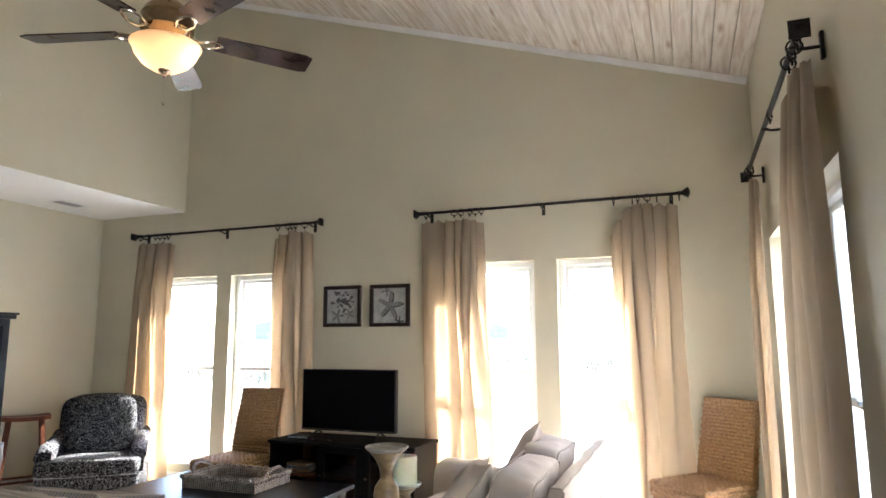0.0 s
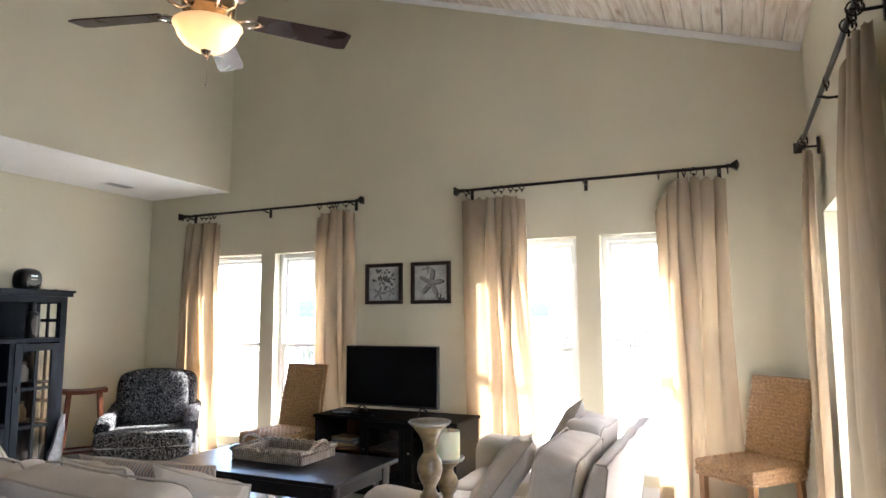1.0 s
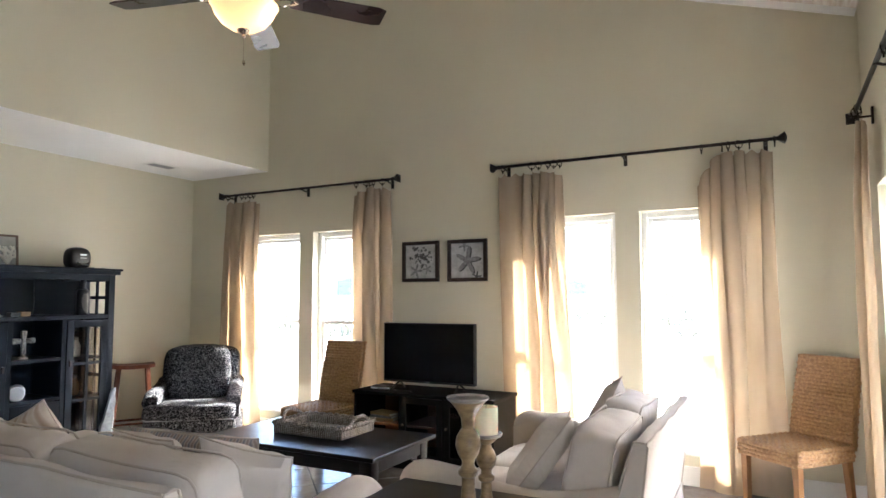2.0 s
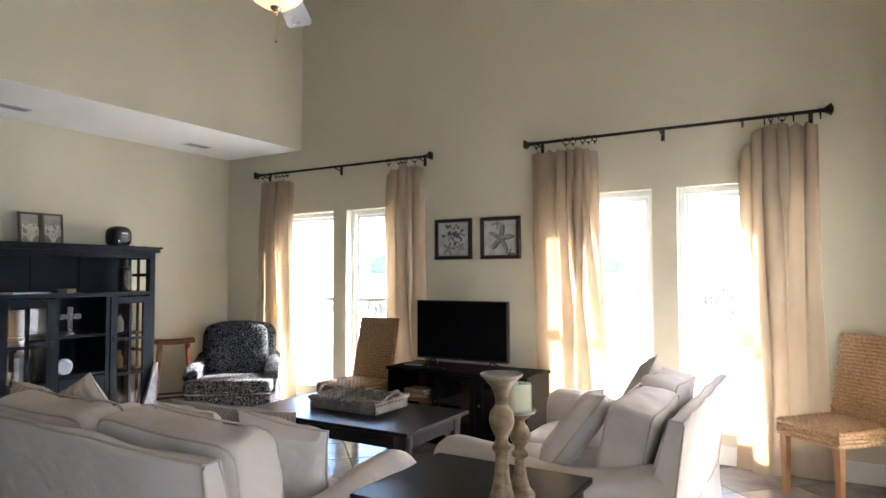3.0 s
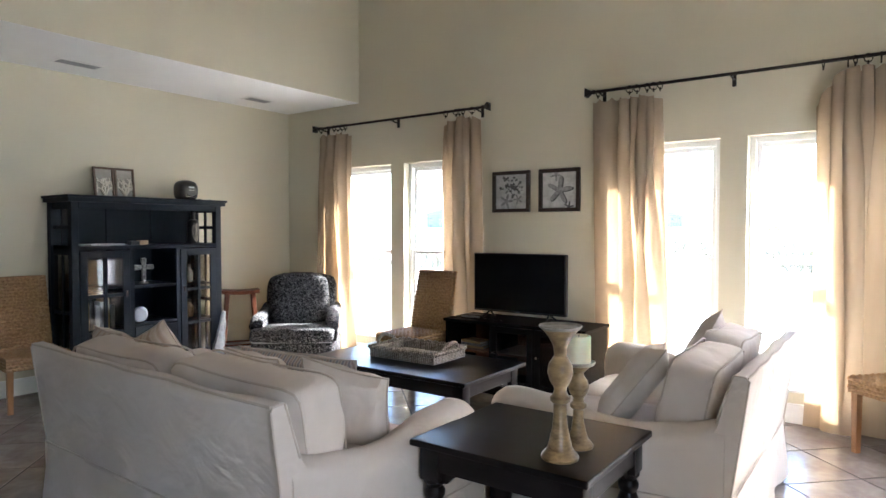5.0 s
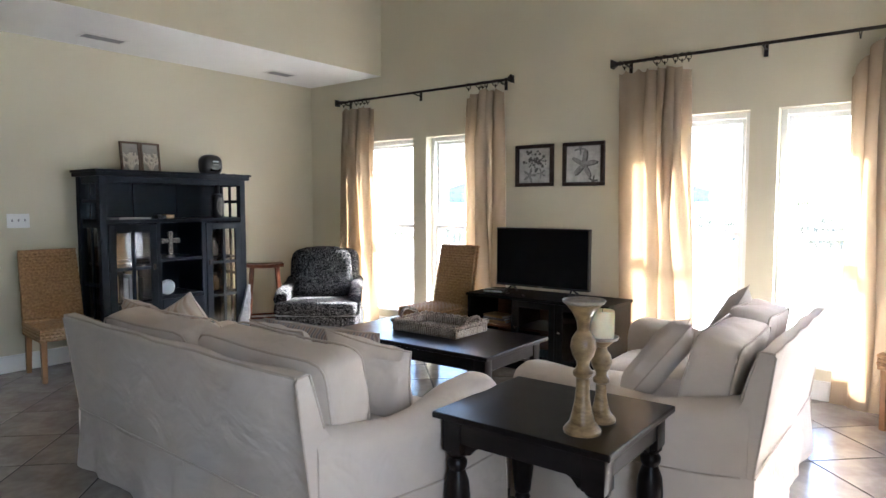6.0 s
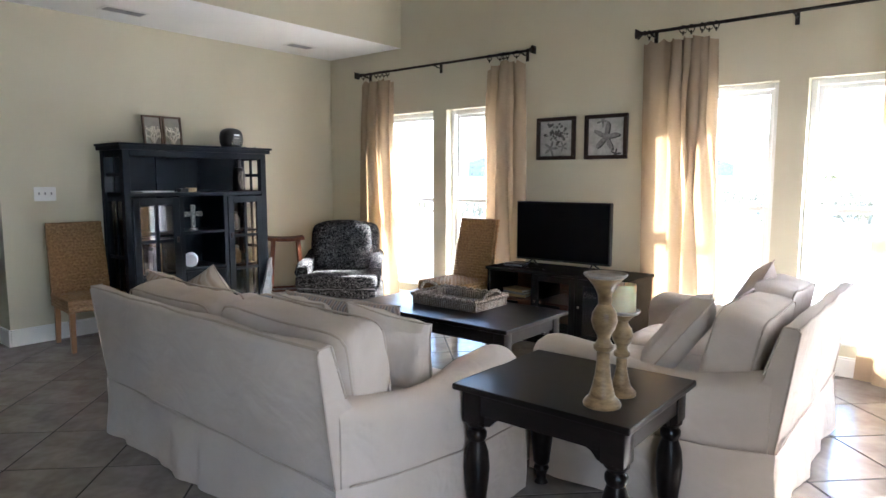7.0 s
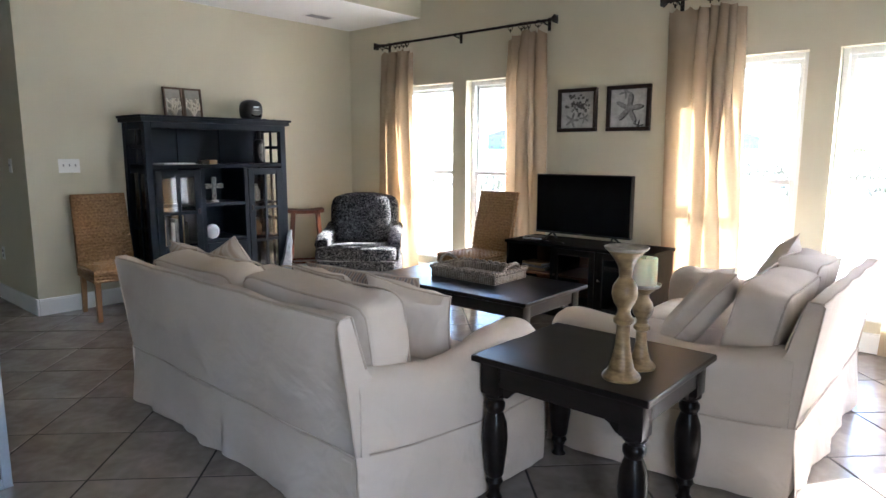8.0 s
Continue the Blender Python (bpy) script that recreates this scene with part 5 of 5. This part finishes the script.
part("bottom_panel", B(bx0 + 0.012, bx1 - 0.004, by0 + 0.02, by1 - 0.02, 0.06, 0.10, 0.003), "navy", bc)
cy0, cy1 = by0 + 0.50, by1 - 0.46
for y in (cy0, cy1):
    part("divider", B(bx0 + 0.012, bx1 - 0.002, y - 0.02, y + 0.02, 0.10, 1.20, 0.003), "navy", bc)
for z in (0.88, 0.545):
    part("shelf", B(bx0 + 0.012, bx1 - 0.004, cy0 + 0.02, cy1 - 0.02, z - 0.028, z, 0.003), "navy", bc)
for z in (0.86, 0.52):
    for a, b in ((by0 + 0.06, cy0 - 0.02), (cy1 + 0.02, by1 - 0.06)):
        part("shelf", B(bx0 + 0.012, bx1 - 0.05, a, b, z - 0.02, z, 0.002), "navy", bc)
part("drawer_front", B(bx1 - 0.02, bx1 + 0.002, cy0 + 0.022, cy1 - 0.022, 0.12, 0.51, 0.004), "navy", bc)
for a, b, hinge in ((by0 + 0.062, cy0 - 0.022, 1), (cy1 + 0.022, by1 - 0.062, 0)):
    bm = bmesh.new()
    z0, z1, f = 0.11, 1.19, 0.062
    ym = (a + b) / 2
    bars = [(a, a + f, z0, z1), (b - f, b, z0, z1), (a + f, b - f, z0, z0 + f), (a + f, b - f, z1 - f, z1), (ym - 0.014, ym + 0.014, z0 + f, z1 - f)]
    for k in (1, 2):
        zz = z0 + f + (z1 - z0 - 2 * f) * k / 3
        bars += [(a + f, ym - 0.014, zz - 0.014, zz + 0.014), (ym + 0.014, b - f, zz - 0.014, zz + 0.014)]
    for y0, y1, c0, c1 in bars:
        box(bm, bx1 - 0.018, bx1 + 0.006, y0, y1, c0, c1, 0.002, seg=1)
    dr = part("door", bm, "navy", bc)
    for i in range(2):
        for k in range(3):
            c0 = z0 + f + (z1 - z0 - 2 * f) * k / 3
            c1 = z0 + f + (z1 - z0 - 2 * f) * (k + 1) / 3
            ya, yb = ((a + f, ym - 0.014), (ym + 0.014, b - f))[i]
            part("pane", B(bx1 - 0.008, bx1 - 0.004, ya - 0.002, yb + 0.002, c0 + 0.012, c1 - 0.012), "glass", dr, "clear glass pane")
    yk = b - 0.03 if hinge else a + 0.03
    part("latch", B(bx1 + 0.006, bx1 + 0.022, yk - 0.010, yk + 0.010, 0.79, 0.84, 0.003), "iron", dr)

# on the bookcase
TOP = 1.655
for i, (y0, y1, rz) in enumerate(((2.80, 2.985, 4), (2.99, 3.165, -3))):
    p = thing("coral_plaque", "small brown-framed cream coral relief leaning on the wall", "picture", pose(-5.84, (y0 + y1) / 2, TOP + 0.002, 0, -6, rz), "coral plaques")
    w, h, f = (y1 - y0) / 2, 0.275, 0.016
    bm = bmesh.new()
    for a, b, c0, c1 in ((-w, -w + f, 0, h), (w - f, w, 0, h), (-w + f, w - f, 0, f), (-w + f, w - f, h - f, h)):
        box(bm, -0.012, 0.012, a, b, c0, c1, 0.002)
    part("frame", bm, "thin_frame", p)
    part("backing", B(-0.008, -0.004, -w + f, w - f, f, h - f), "linen", p, "pale grey linen ground")
    bm = bmesh.new()
    r = random.Random(20 + i)
    def grow(x, z, ang, ln, rad, dep):
        x2, z2 = x + ln * math.sin(ang), z + ln * math.cos(ang)
        x2 = max(-w + 0.025, min(w - 0.025, x2)); z2 = min(h - 0.03, z2)
        tube(bm, [(0.002, x, z), (0.003, x2, z2)], rad, 6)
        if dep:
            for s in (-1, 1):
                grow(x2, z2, ang + s * r.uniform(0.35, 0.85), ln * r.uniform(0.62, 0.85), rad * 0.85, dep - 1)
    for s in (-0.5, 0, 0.5):
        grow(0, f + 0.005, s, 0.06, 0.0125, 3)
    part("coral", bm, "coralwhite", p)

rad = thing("radio", "small rounded black radio on top of the bookcase", "radio", pose(-5.70, 3.60, TOP, 0, 0, 8))
part("body", cushion(bmesh.new(), 0.16, 0.22, 0.19, 3.2, 0, 1, 0.0, Matrix.Translation((0, 0, 0.092))), "plastic", rad, smooth=True)
part("display", B(0.066, 0.0815, -0.032, 0.032, 0.118, 0.132, 0.002), "silver", rad, "grey display")
part("button_strip", B(0.066, 0.083, -0.03, 0.03, 0.092, 0.099, 0.001), "art_mid", rad)
part("speaker_slot", B(0.068, 0.0765, -0.06, 0.06, 0.030, 0.060, 0.002), "screen", rad)
wire = thing("power_cord", "thin black cord trailing along the bookcase top", "cable", pose(-5.70, 3.60, TOP + 0.004))
part("cord", tube(bmesh.new(), [(0.05, 0.08 + i * 0.02, 0.002 + 0.01 * max(0, math.sin(i))) for i in range(9)], 0.004, 6), "plastic", wire, smooth=True)

vs = thing("leaf_bottle", "dark bottle with a pewter leaf panel on the upper shelf", "bottle", pose(-5.62, 3.62, 1.235))
part("bottle", lathe(bmesh.new(), [(0.050, 0), (0.056, 0.01), (0.056, 0.20), (0.045, 0.225), (0.022, 0.235), (0.020, 0.29), (0.026, 0.295), (0.024, 0.305)], n=20), "plastic", vs, smooth=True)
bm = bmesh.new()
tube(bm, [(0.060, 0, 0.015), (0.060, 0, 0.20)], 0.004, 6)
for k in range(11):
    z = 0.02 + k * 0.015
    ln = 0.046 * math.sin(math.pi * (k + 1.2) / 12.5) ** 0.6
    for s in (-1, 1):
        tube(bm, [(0.060, 0, z), (0.052, s * ln, z + 0.025)], 0.0026, 5)
part("leaf_panel", bm, "pewter", vs, "pewter leaf relief")
mg = thing("magazine", "white magazine lying open on the bookcase shelf", "magazine", pose(-5.62, 2.74, 1.235, 0, 0, 6))
part("pages", B(-0.11, 0.11, -0.15, 0.15, 0, 0.010, 0.003), "paper", mg)
part("cover", B(-0.112, 0.112, -0.152, 0.152, 0.0105, 0.013, 0.001), "white", mg)
bx = thing("small_box", "small tan and black box on the bookcase shelf", "box", pose(-5.60, 3.06, 1.235, 0, 0, -5))
part("lid", B(-0.04, 0.04, 0.0, 0.075, 0.0, 0.038, 0.003), "box_tan", bx)
part("case", B(-0.04, 0.04, -0.075, -0.001, 0.0, 0.034, 0.003), "plastic", bx)
cr = thing("cross_ornament", "mosaic silver cross ornament standing in the bookcase", "ornament", pose(-5.62, 3.12, 0.88) @ Matrix.Diagonal((0.88, 0.88, 0.9, 1)))
bm = bmesh.new()
box(bm, -0.012, 0.012, -0.022, 0.022, 0.03, 0.235, 0.006)
box(bm, -0.012, 0.012, -0.08, -0.0225, 0.145, 0.19, 0.006)
box(bm, -0.012, 0.012, 0.0225, 0.08, 0.145, 0.19, 0.006)
for y, z in ((0, 0.235), (-0.08, 0.167), (0.08, 0.167)):
    box(bm, -0.013, 0.013, y - 0.028, y + 0.028, z - 0.026, z + 0.026, 0.010)
part("cross", bm, "mosaic", cr)
part("stand", lathe(bmesh.new(), [(0.045, 0), (0.043, 0.012), (0.020, 0.024), (0.014, 0.04)], n=16), "pewter", cr, smooth=True)
tw = thing("rolled_towel", "rolled white towel lying in the bookcase", "towel", pose(-5.60, 3.07, 0.545, 0, 0, -30) @ Matrix.Diagonal((0.62, 1, 1, 1)))
bm = bmesh.new()
lathe(bm, [(0.02, -0.13), (0.055, -0.125), (0.063, -0.10), (0.062, 0.0), (0.063, 0.10), (0.055, 0.125), (0.02, 0.13)], Matrix.Translation((0, 0, 0.063)) @ Matrix.Rotation(radians(90), 4, "Y"), 24)
part("roll", bm, "towel", tw, smooth=True)
for i in range(7):
    b = thing("book", "upright book behind the bookcase glass door", "book", pose(-5.66, 2.56 + i * 0.042, 0.52), "upright books")
    part("cover", B(-0.08, 0.08, -0.018, 0.018, 0, 0.20 + 0.03 * ((i * 7) % 3), 0.003), ("paper", "box_tan", "art_dark", "white")[i % 4], b)
for i, z in enumerate((0.86, 0.52)):
    bo = thing("jar", "pale jar behind the bookcase glass door", "jar", pose(-5.68, 3.58, z), "jars")
    part("body", lathe(bmesh.new(), [(0.05, 0), (0.06, 0.01), (0.062, 0.10), (0.045, 0.13), (0.04, 0.15)], n=18), ("coralwhite", "box_tan")[i], bo, smooth=True)
    part("lid", lathe(bmesh.new(), [(0.042, 0.1505), (0.044, 0.155), (0.044, 0.17), (0.012, 0.178)], n=18), "pewter", bo, smooth=True)

# ---------------- stool ----------------
st = thing("bar_stool", "reddish wooden saddle-seat stool beside the bookcase", "stool", pose(-5.56, 4.11, 0, 0, 0, 58))
SH = 0.755
bm = bmesh.new()
rows = []
for i in range(15):
    u = 2 * i / 14 - 1
    z = SH - 0.045 + 0.012 * u * u
    rows.append([bm.verts.new((u * 0.185, s * 0.12 * (1 - 0.12 * u ** 4), z + dz)) for s, dz in ((-1, 0), (1, 0), (1, 0.035), (-1, 0.035))])
for a, b in zip(rows, rows[1:]):
    for k in range(4):
        bm.faces.new((a[k], a[(k + 1) % 4], b[(k + 1) % 4], b[k]))
bm.faces.new(list(reversed(rows[0]))), bm.faces.new(rows[-1])
bmesh.ops.recalc_face_normals(bm, faces=bm.faces)
part("seat", bm, "red_wood", st)
legs = {}
for sx in (-1, 1):
    for sy in (-1, 1):
        p0, p1 = Vector((sx * 0.125, sy * 0.075, SH - 0.04)), Vector((sx * 0.18, sy * 0.135, 0))
        legs[sx, sy] = (p0, p1)
        bm = bmesh.new()
        hi = [bm.verts.new(p0 + Vector((a * 0.018, b * 0.015, 0))) for a, b in ((-1, -1), (1, -1), (1, 1), (-1, 1))]
        lo = [bm.verts.new(p1 + Vector((a * 0.016, b * 0.014, 0))) for a, b in ((-1, -1), (1, -1), (1, 1), (-1, 1))]
        for i in range(4):
            bm.faces.new((lo[i], lo[(i + 1) % 4], hi[(i + 1) % 4], hi[i]))
        bm.faces.new(list(reversed(lo))), bm.faces.new(hi)
        part("leg", bm, "red_wood", st)
for a, b, z in (((-1, -1), (1, -1), 0.20), ((-1, 1), (1, 1), 0.20), ((-1, -1), (-1, 1), 0.28), ((1, -1), (1, 1), 0.28)):
    q = [legs[k][1].lerp(legs[k][0], z / (SH - 0.04)) for k in (a, b)]
    part("rung", tube(bmesh.new(), q, 0.011, 8), "red_wood", st)

lbd = thing("plastic_bag", "crumpled grey plastic bag propped beside the bookcase", "bag", pose(-5.455, 3.70, 0))
bm = bmesh.new()
rows = []
for k in range(19):
    t = k / 18
    ring = []
    for i in range(20):
        th = 2 * math.pi * i / 20
        wd = (0.065 * (1 - 0.75 * t ** 1.6) + 0.004) * (1 + 0.35 * noise.noise(Vector((math.cos(th) * 2, math.sin(th) * 2, t * 6))))
        ring.append(bm.verts.new((math.cos(th) * wd * 0.55, 0.05 + 0.09 * t + math.sin(th) * wd, 0.004 + 0.56 * t)))
    rows.append(ring)
for a, b in zip(rows, rows[1:]):
    for i in range(20):
        bm.faces.new((a[i], a[(i + 1) % 20], b[(i + 1) % 20], b[i]))
bm.faces.new(list(reversed(rows[0]))), bm.faces.new(rows[-1])
part("film", bm, "bag", lbd, smooth=True)
# ---------------- fixtures ----------------
for i, (y, w) in enumerate(((4.33, 0.31), (2.54, 0.36))):
    v = thing("ceiling_vent", "white slotted air vent in the low ceiling", "vent", pose(-5.53, y, SOFF_Z), "ceiling vents")
    bm = bmesh.new()
    a, b = 0.085, w / 2
    for x0, x1, y0, y1 in ((-a, a, -b, -b + 0.022), (-a, a, b - 0.022, b), (-a, -a + 0.022, -b + 0.022, b - 0.022), (a - 0.022, a, -b + 0.022, b - 0.022)):
        box(bm, x0, x1, y0, y1, -0.010, -0.001, 0.003)
    part("frame", bm, "white", v)
    # dark sheet painted in for the shade of the duct behind the slats
    part("backing", B(-a + 0.02, a - 0.02, -b + 0.02, b - 0.02, -0.003, -0.001), "art_dark", v)
    for k in range(8):
        x = -a + 0.030 + k * 0.0157
        part("slat", B(-0.006, 0.006, -b + 0.022, b - 0.022, -0.001, 0.001, m=Matrix.Translation((x, 0, -0.006)) @ Matrix.Rotation(radians(35), 4, "Y")), "copper_ret", v)

sw = thing("light_switch", "white three-gang light switch plate", "light switch", pose(XW, 2.007, 1.23))
part("plate", B(0.0005, 0.007, -0.082, 0.082, -0.058, 0.058, 0.003), "white", sw)
for k in (-1, 0, 1):
    part("toggle", B(0.006, 0.016, k * 0.046 - 0.005, k * 0.046 + 0.005, -0.006, 0.014, 0.002), "copper_ret", sw)
sw = thing("light_switch", "white single light switch plate on the hall wall", "light switch", pose(-6.33, YH, 1.23))
part("plate", B(-0.036, 0.036, -0.007, -0.0005, -0.058, 0.058, 0.003), "white", sw)
part("toggle", B(-0.005, 0.005, -0.016, -0.006, -0.006, 0.014, 0.002), "copper_ret", sw)
ou = thing("wall_outlet", "white wall outlet low on the hall wall", "outlet", pose(-6.79, YH, 0.44))
part("plate", B(-0.036, 0.036, -0.007, -0.0005, -0.058, 0.058, 0.003), "white", ou)
for z in (-0.02, 0.02):
    part("socket", B(-0.014, 0.014, -0.009, -0.006, z - 0.012, z + 0.012, 0.002), "art_mid", ou)
hp = thing("hall_picture", "dark-framed picture hanging on the hall wall", "picture", pose(-6.93, YH, 1.45))
part("frame", B(-0.16, 0.16, -0.025, -0.001, -0.24, 0.24, 0.004), "frame", hp)
part("print", B(-0.13, 0.13, -0.028, -0.0255, -0.21, 0.21), "art_mid", hp)
gp = thing("glass_panel", "silver-framed glass panel standing on the tiled floor", "glass panel", pose(-2.99, 0.705, 0, 0, 0, -92))
bm = bmesh.new()
for x0, x1, z0, z1 in ((0, 0.035, 0.0, 0.85), (0.035, 0.72, 0.0, 0.035), (0.72, 0.755, 0.0, 0.85), (0.035, 0.72, 0.815, 0.85)):
    box(bm, x0, x1, -0.012, 0.012, z0, z1, 0.003)
part("frame", bm, "silver", gp)
part("pane", B(0.035, 0.72, -0.003, 0.003, 0.035, 0.815), "glass", gp)
part("foot", B(0.0, 0.755, -0.02, 0.02, 0.0, 0.004), "silver", gp)

# ---------------- ceiling fan ----------------
FX, FY, FB = -2.35, 2.30, 2.93
fan = thing("ceiling_fan", "five-blade dark walnut ceiling fan with lit frosted bowl", "ceiling fan", pose(FX, FY, FB))
hz = roof_z(FX) - FB
part("canopy", lathe(bmesh.new(), [(0.03, hz - 0.12), (0.065, hz - 0.09), (0.075, hz - 0.03), (0.075, hz + 0.03)], n=28), "nickel", fan, smooth=True)
part("downrod", tube(bmesh.new(), [(0, 0, 0.20), (0, 0, hz - 0.1)], 0.013, 12), "nickel", fan, smooth=True)
part("motor", lathe(bmesh.new(), [(0.03, -0.045), (0.085, -0.04), (0.10, -0.02), (0.125, 0.0), (0.13, 0.03), (0.12, 0.06), (0.125, 0.075), (0.11, 0.11), (0.07, 0.15), (0.035, 0.17), (0.03, 0.21)], n=36), "antique_brass", fan, "dark polished brass motor housing", smooth=True)
part("light_collar", lathe(bmesh.new(), [(0.05, -0.12), (0.075, -0.10), (0.08, -0.07), (0.06, -0.046)], n=28), "nickel", fan, smooth=True)
bowl = [(0.022, -0.205), (0.07, -0.195), (0.115, -0.165), (0.145, -0.125), (0.158, -0.09), (0.170, -0.075)]
part("bowl", lathe(bmesh.new(), bowl + [(0.166, -0.072)] + [(r - 0.004, z + 0.004) for r, z in reversed(bowl)], n=40), "frosted", fan, "glowing frosted amber glass bowl", smooth=True)
part("bowl_finial", lathe(bmesh.new(), [(0.003, -0.245), (0.010, -0.235), (0.008, -0.225), (0.028, -0.212), (0.032, -0.203), (0.02, -0.198)], n=20), "nickel", fan, smooth=True)
for s in (-1, 1):
    part("bulb", lathe(bmesh.new(), [(0.006, -0.165), (0.020, -0.155), (0.026, -0.135), (0.020, -0.112), (0.012, -0.10)], Matrix.Translation((0.098 * s * 0.91, 0.098 * s * 0.41, 0.022)), 14), "bulb", fan, smooth=True)
for k in range(5):
    a = radians(52 + 72 * k)
    mm = Matrix.Rotation(a, 4, "Z") @ Matrix.Translation((0, 0, -0.005)) @ Matrix.Rotation(radians(-12), 4, "X")
    pl = []
    for i in range(13):
        t = i / 12
        pl.append((0.235 + 0.50 * t, 0.060 + 0.017 * t - 0.016 * (max(0, t - 0.9) / 0.1) ** 2))
    poly = [(x, -y) for x, y in pl] + [(x, y) for x, y in reversed(pl)]
    part("blade", prism(bmesh.new(), poly, -0.004, 0.004, mm), "blade", fan, "dark walnut blade")
    bm = bmesh.new()
    ma = Matrix.Rotation(a, 4, "Z")
    for s in (-1, 1):
        tube(bm, [ma @ Vector(p) for p in ((0.11, 0.0, -0.01), (0.15, s * 0.03, -0.03), (0.20, s * 0.045, -0.022), (0.245, s * 0.028, -0.014), (0.27, 0, -0.013))], 0.007, 8)
    part("blade_arm", bm, "nickel", fan, "scrolled nickel blade arm", smooth=True)
part("pull_chain", tube(bmesh.new(), [(0.0, 0.0, -0.24), (0.004, 0.0, -0.36)], 0.0015, 5), "nickel", fan)
part("chain_knob", lathe(bmesh.new(), [(0.003, -0.385), (0.008, -0.375), (0.007, -0.362), (0.002, -0.357)], Matrix.Translation((0.004, 0, 0)), 10), "nickel", fan)

# ---------------- tiled floor ----------------
fl = tagged(part("floor", B(XH - 0.1, XE + 0.05, YS - 0.1, YN + 0.05, -0.12, -0.0035), "grout"), "diagonally laid beige ceramic tile floor with dark grout", "floor", kind="structure")
PITCH, J = 0.460, 0.0052
CA = math.sqrt(0.5)


def clip(poly, rect):
    x0, x1, y0, y1 = rect
    for f in (lambda p: p[0] - x0, lambda p: x1 - p[0], lambda p: p[1] - y0, lambda p: y1 - p[1]):
        out = []
        for a, b in zip(poly, poly[1:] + poly[:1]):
            fa, fb = f(a), f(b)
            if fa >= 0:
                out.append(a)
            if fa * fb < 0:
                t = fa / (fa - fb)
                out.append((a[0] + (b[0] - a[0]) * t, a[1] + (b[1] - a[1]) * t))
        poly = out
        if not poly:
            break
    return poly


def tile_bm(bm, poly):
    c = (sum(p[0] for p in poly) / len(poly), sum(p[1] for p in poly) / len(poly))
    n = len(poly)
    lo = [bm.verts.new((x, y, -0.010)) for x, y in poly]
    hi = [bm.verts.new((x, y, -0.0012)) for x, y in poly]
    tp = [bm.verts.new((x + (c[0] - x) * 0.008, y + (c[1] - y) * 0.008, 0.0)) for x, y in poly]
    for a, b in ((lo, hi), (hi, tp)):
        for i in range(n):
            bm.faces.new((a[i], a[(i + 1) % n], b[(i + 1) % n], b[i]))
    bm.faces.new(tp)
    return bm


rest = bmesh.new()
whole = bpy.data.meshes.new("tile")
h = PITCH / 2 - J
wb = tile_bm(bmesh.new(), [(u * CA - v * CA, u * CA + v * CA) for u, v in ((-h, -h), (h, -h), (h, h), (-h, h))])
wb.normal_update(); wb.to_mesh(whole); wb.free()
whole.materials.append(M["tile"])
count = 0
for iu in range(-24, 14):
    for iv in range(-14, 26):
        uc, vc = -0.868 + PITCH * (iu + 0.5), 2.63 + PITCH * (iv + 0.5)
        x, y = (uc - vc) * CA, (uc + vc) * CA
        corners = [(x + (u - v) * CA, y + (u + v) * CA) for u, v in ((-h, -h), (h, -h), (h, h), (-h, h))]
        for rect in ((XW + 0.002, XE, YS, YN), (XH, XW + 0.001, YS, YH)):
            poly = clip(corners, rect)
            if len(poly) < 3:
                continue
            area = abs(sum(a[0] * b[1] - b[0] * a[1] for a, b in zip(poly, poly[1:] + poly[:1]))) / 2
            if area < 0.002:
                continue
            near = y > 0.3 and x > -7.4
            if near and area > (2 * h) ** 2 * 0.999:
                ob = new("tile", whole)
                ob.location = (x, y, 0)
                ob.parent = fl
                count += 1
            elif near:
                part("tile", tile_bm(bmesh.new(), poly), "tile", fl)
            else:
                tile_bm(rest, poly)
ob = part("tile_field", rest, "tile_rest", fl)
ob["kind"] = "stuff"
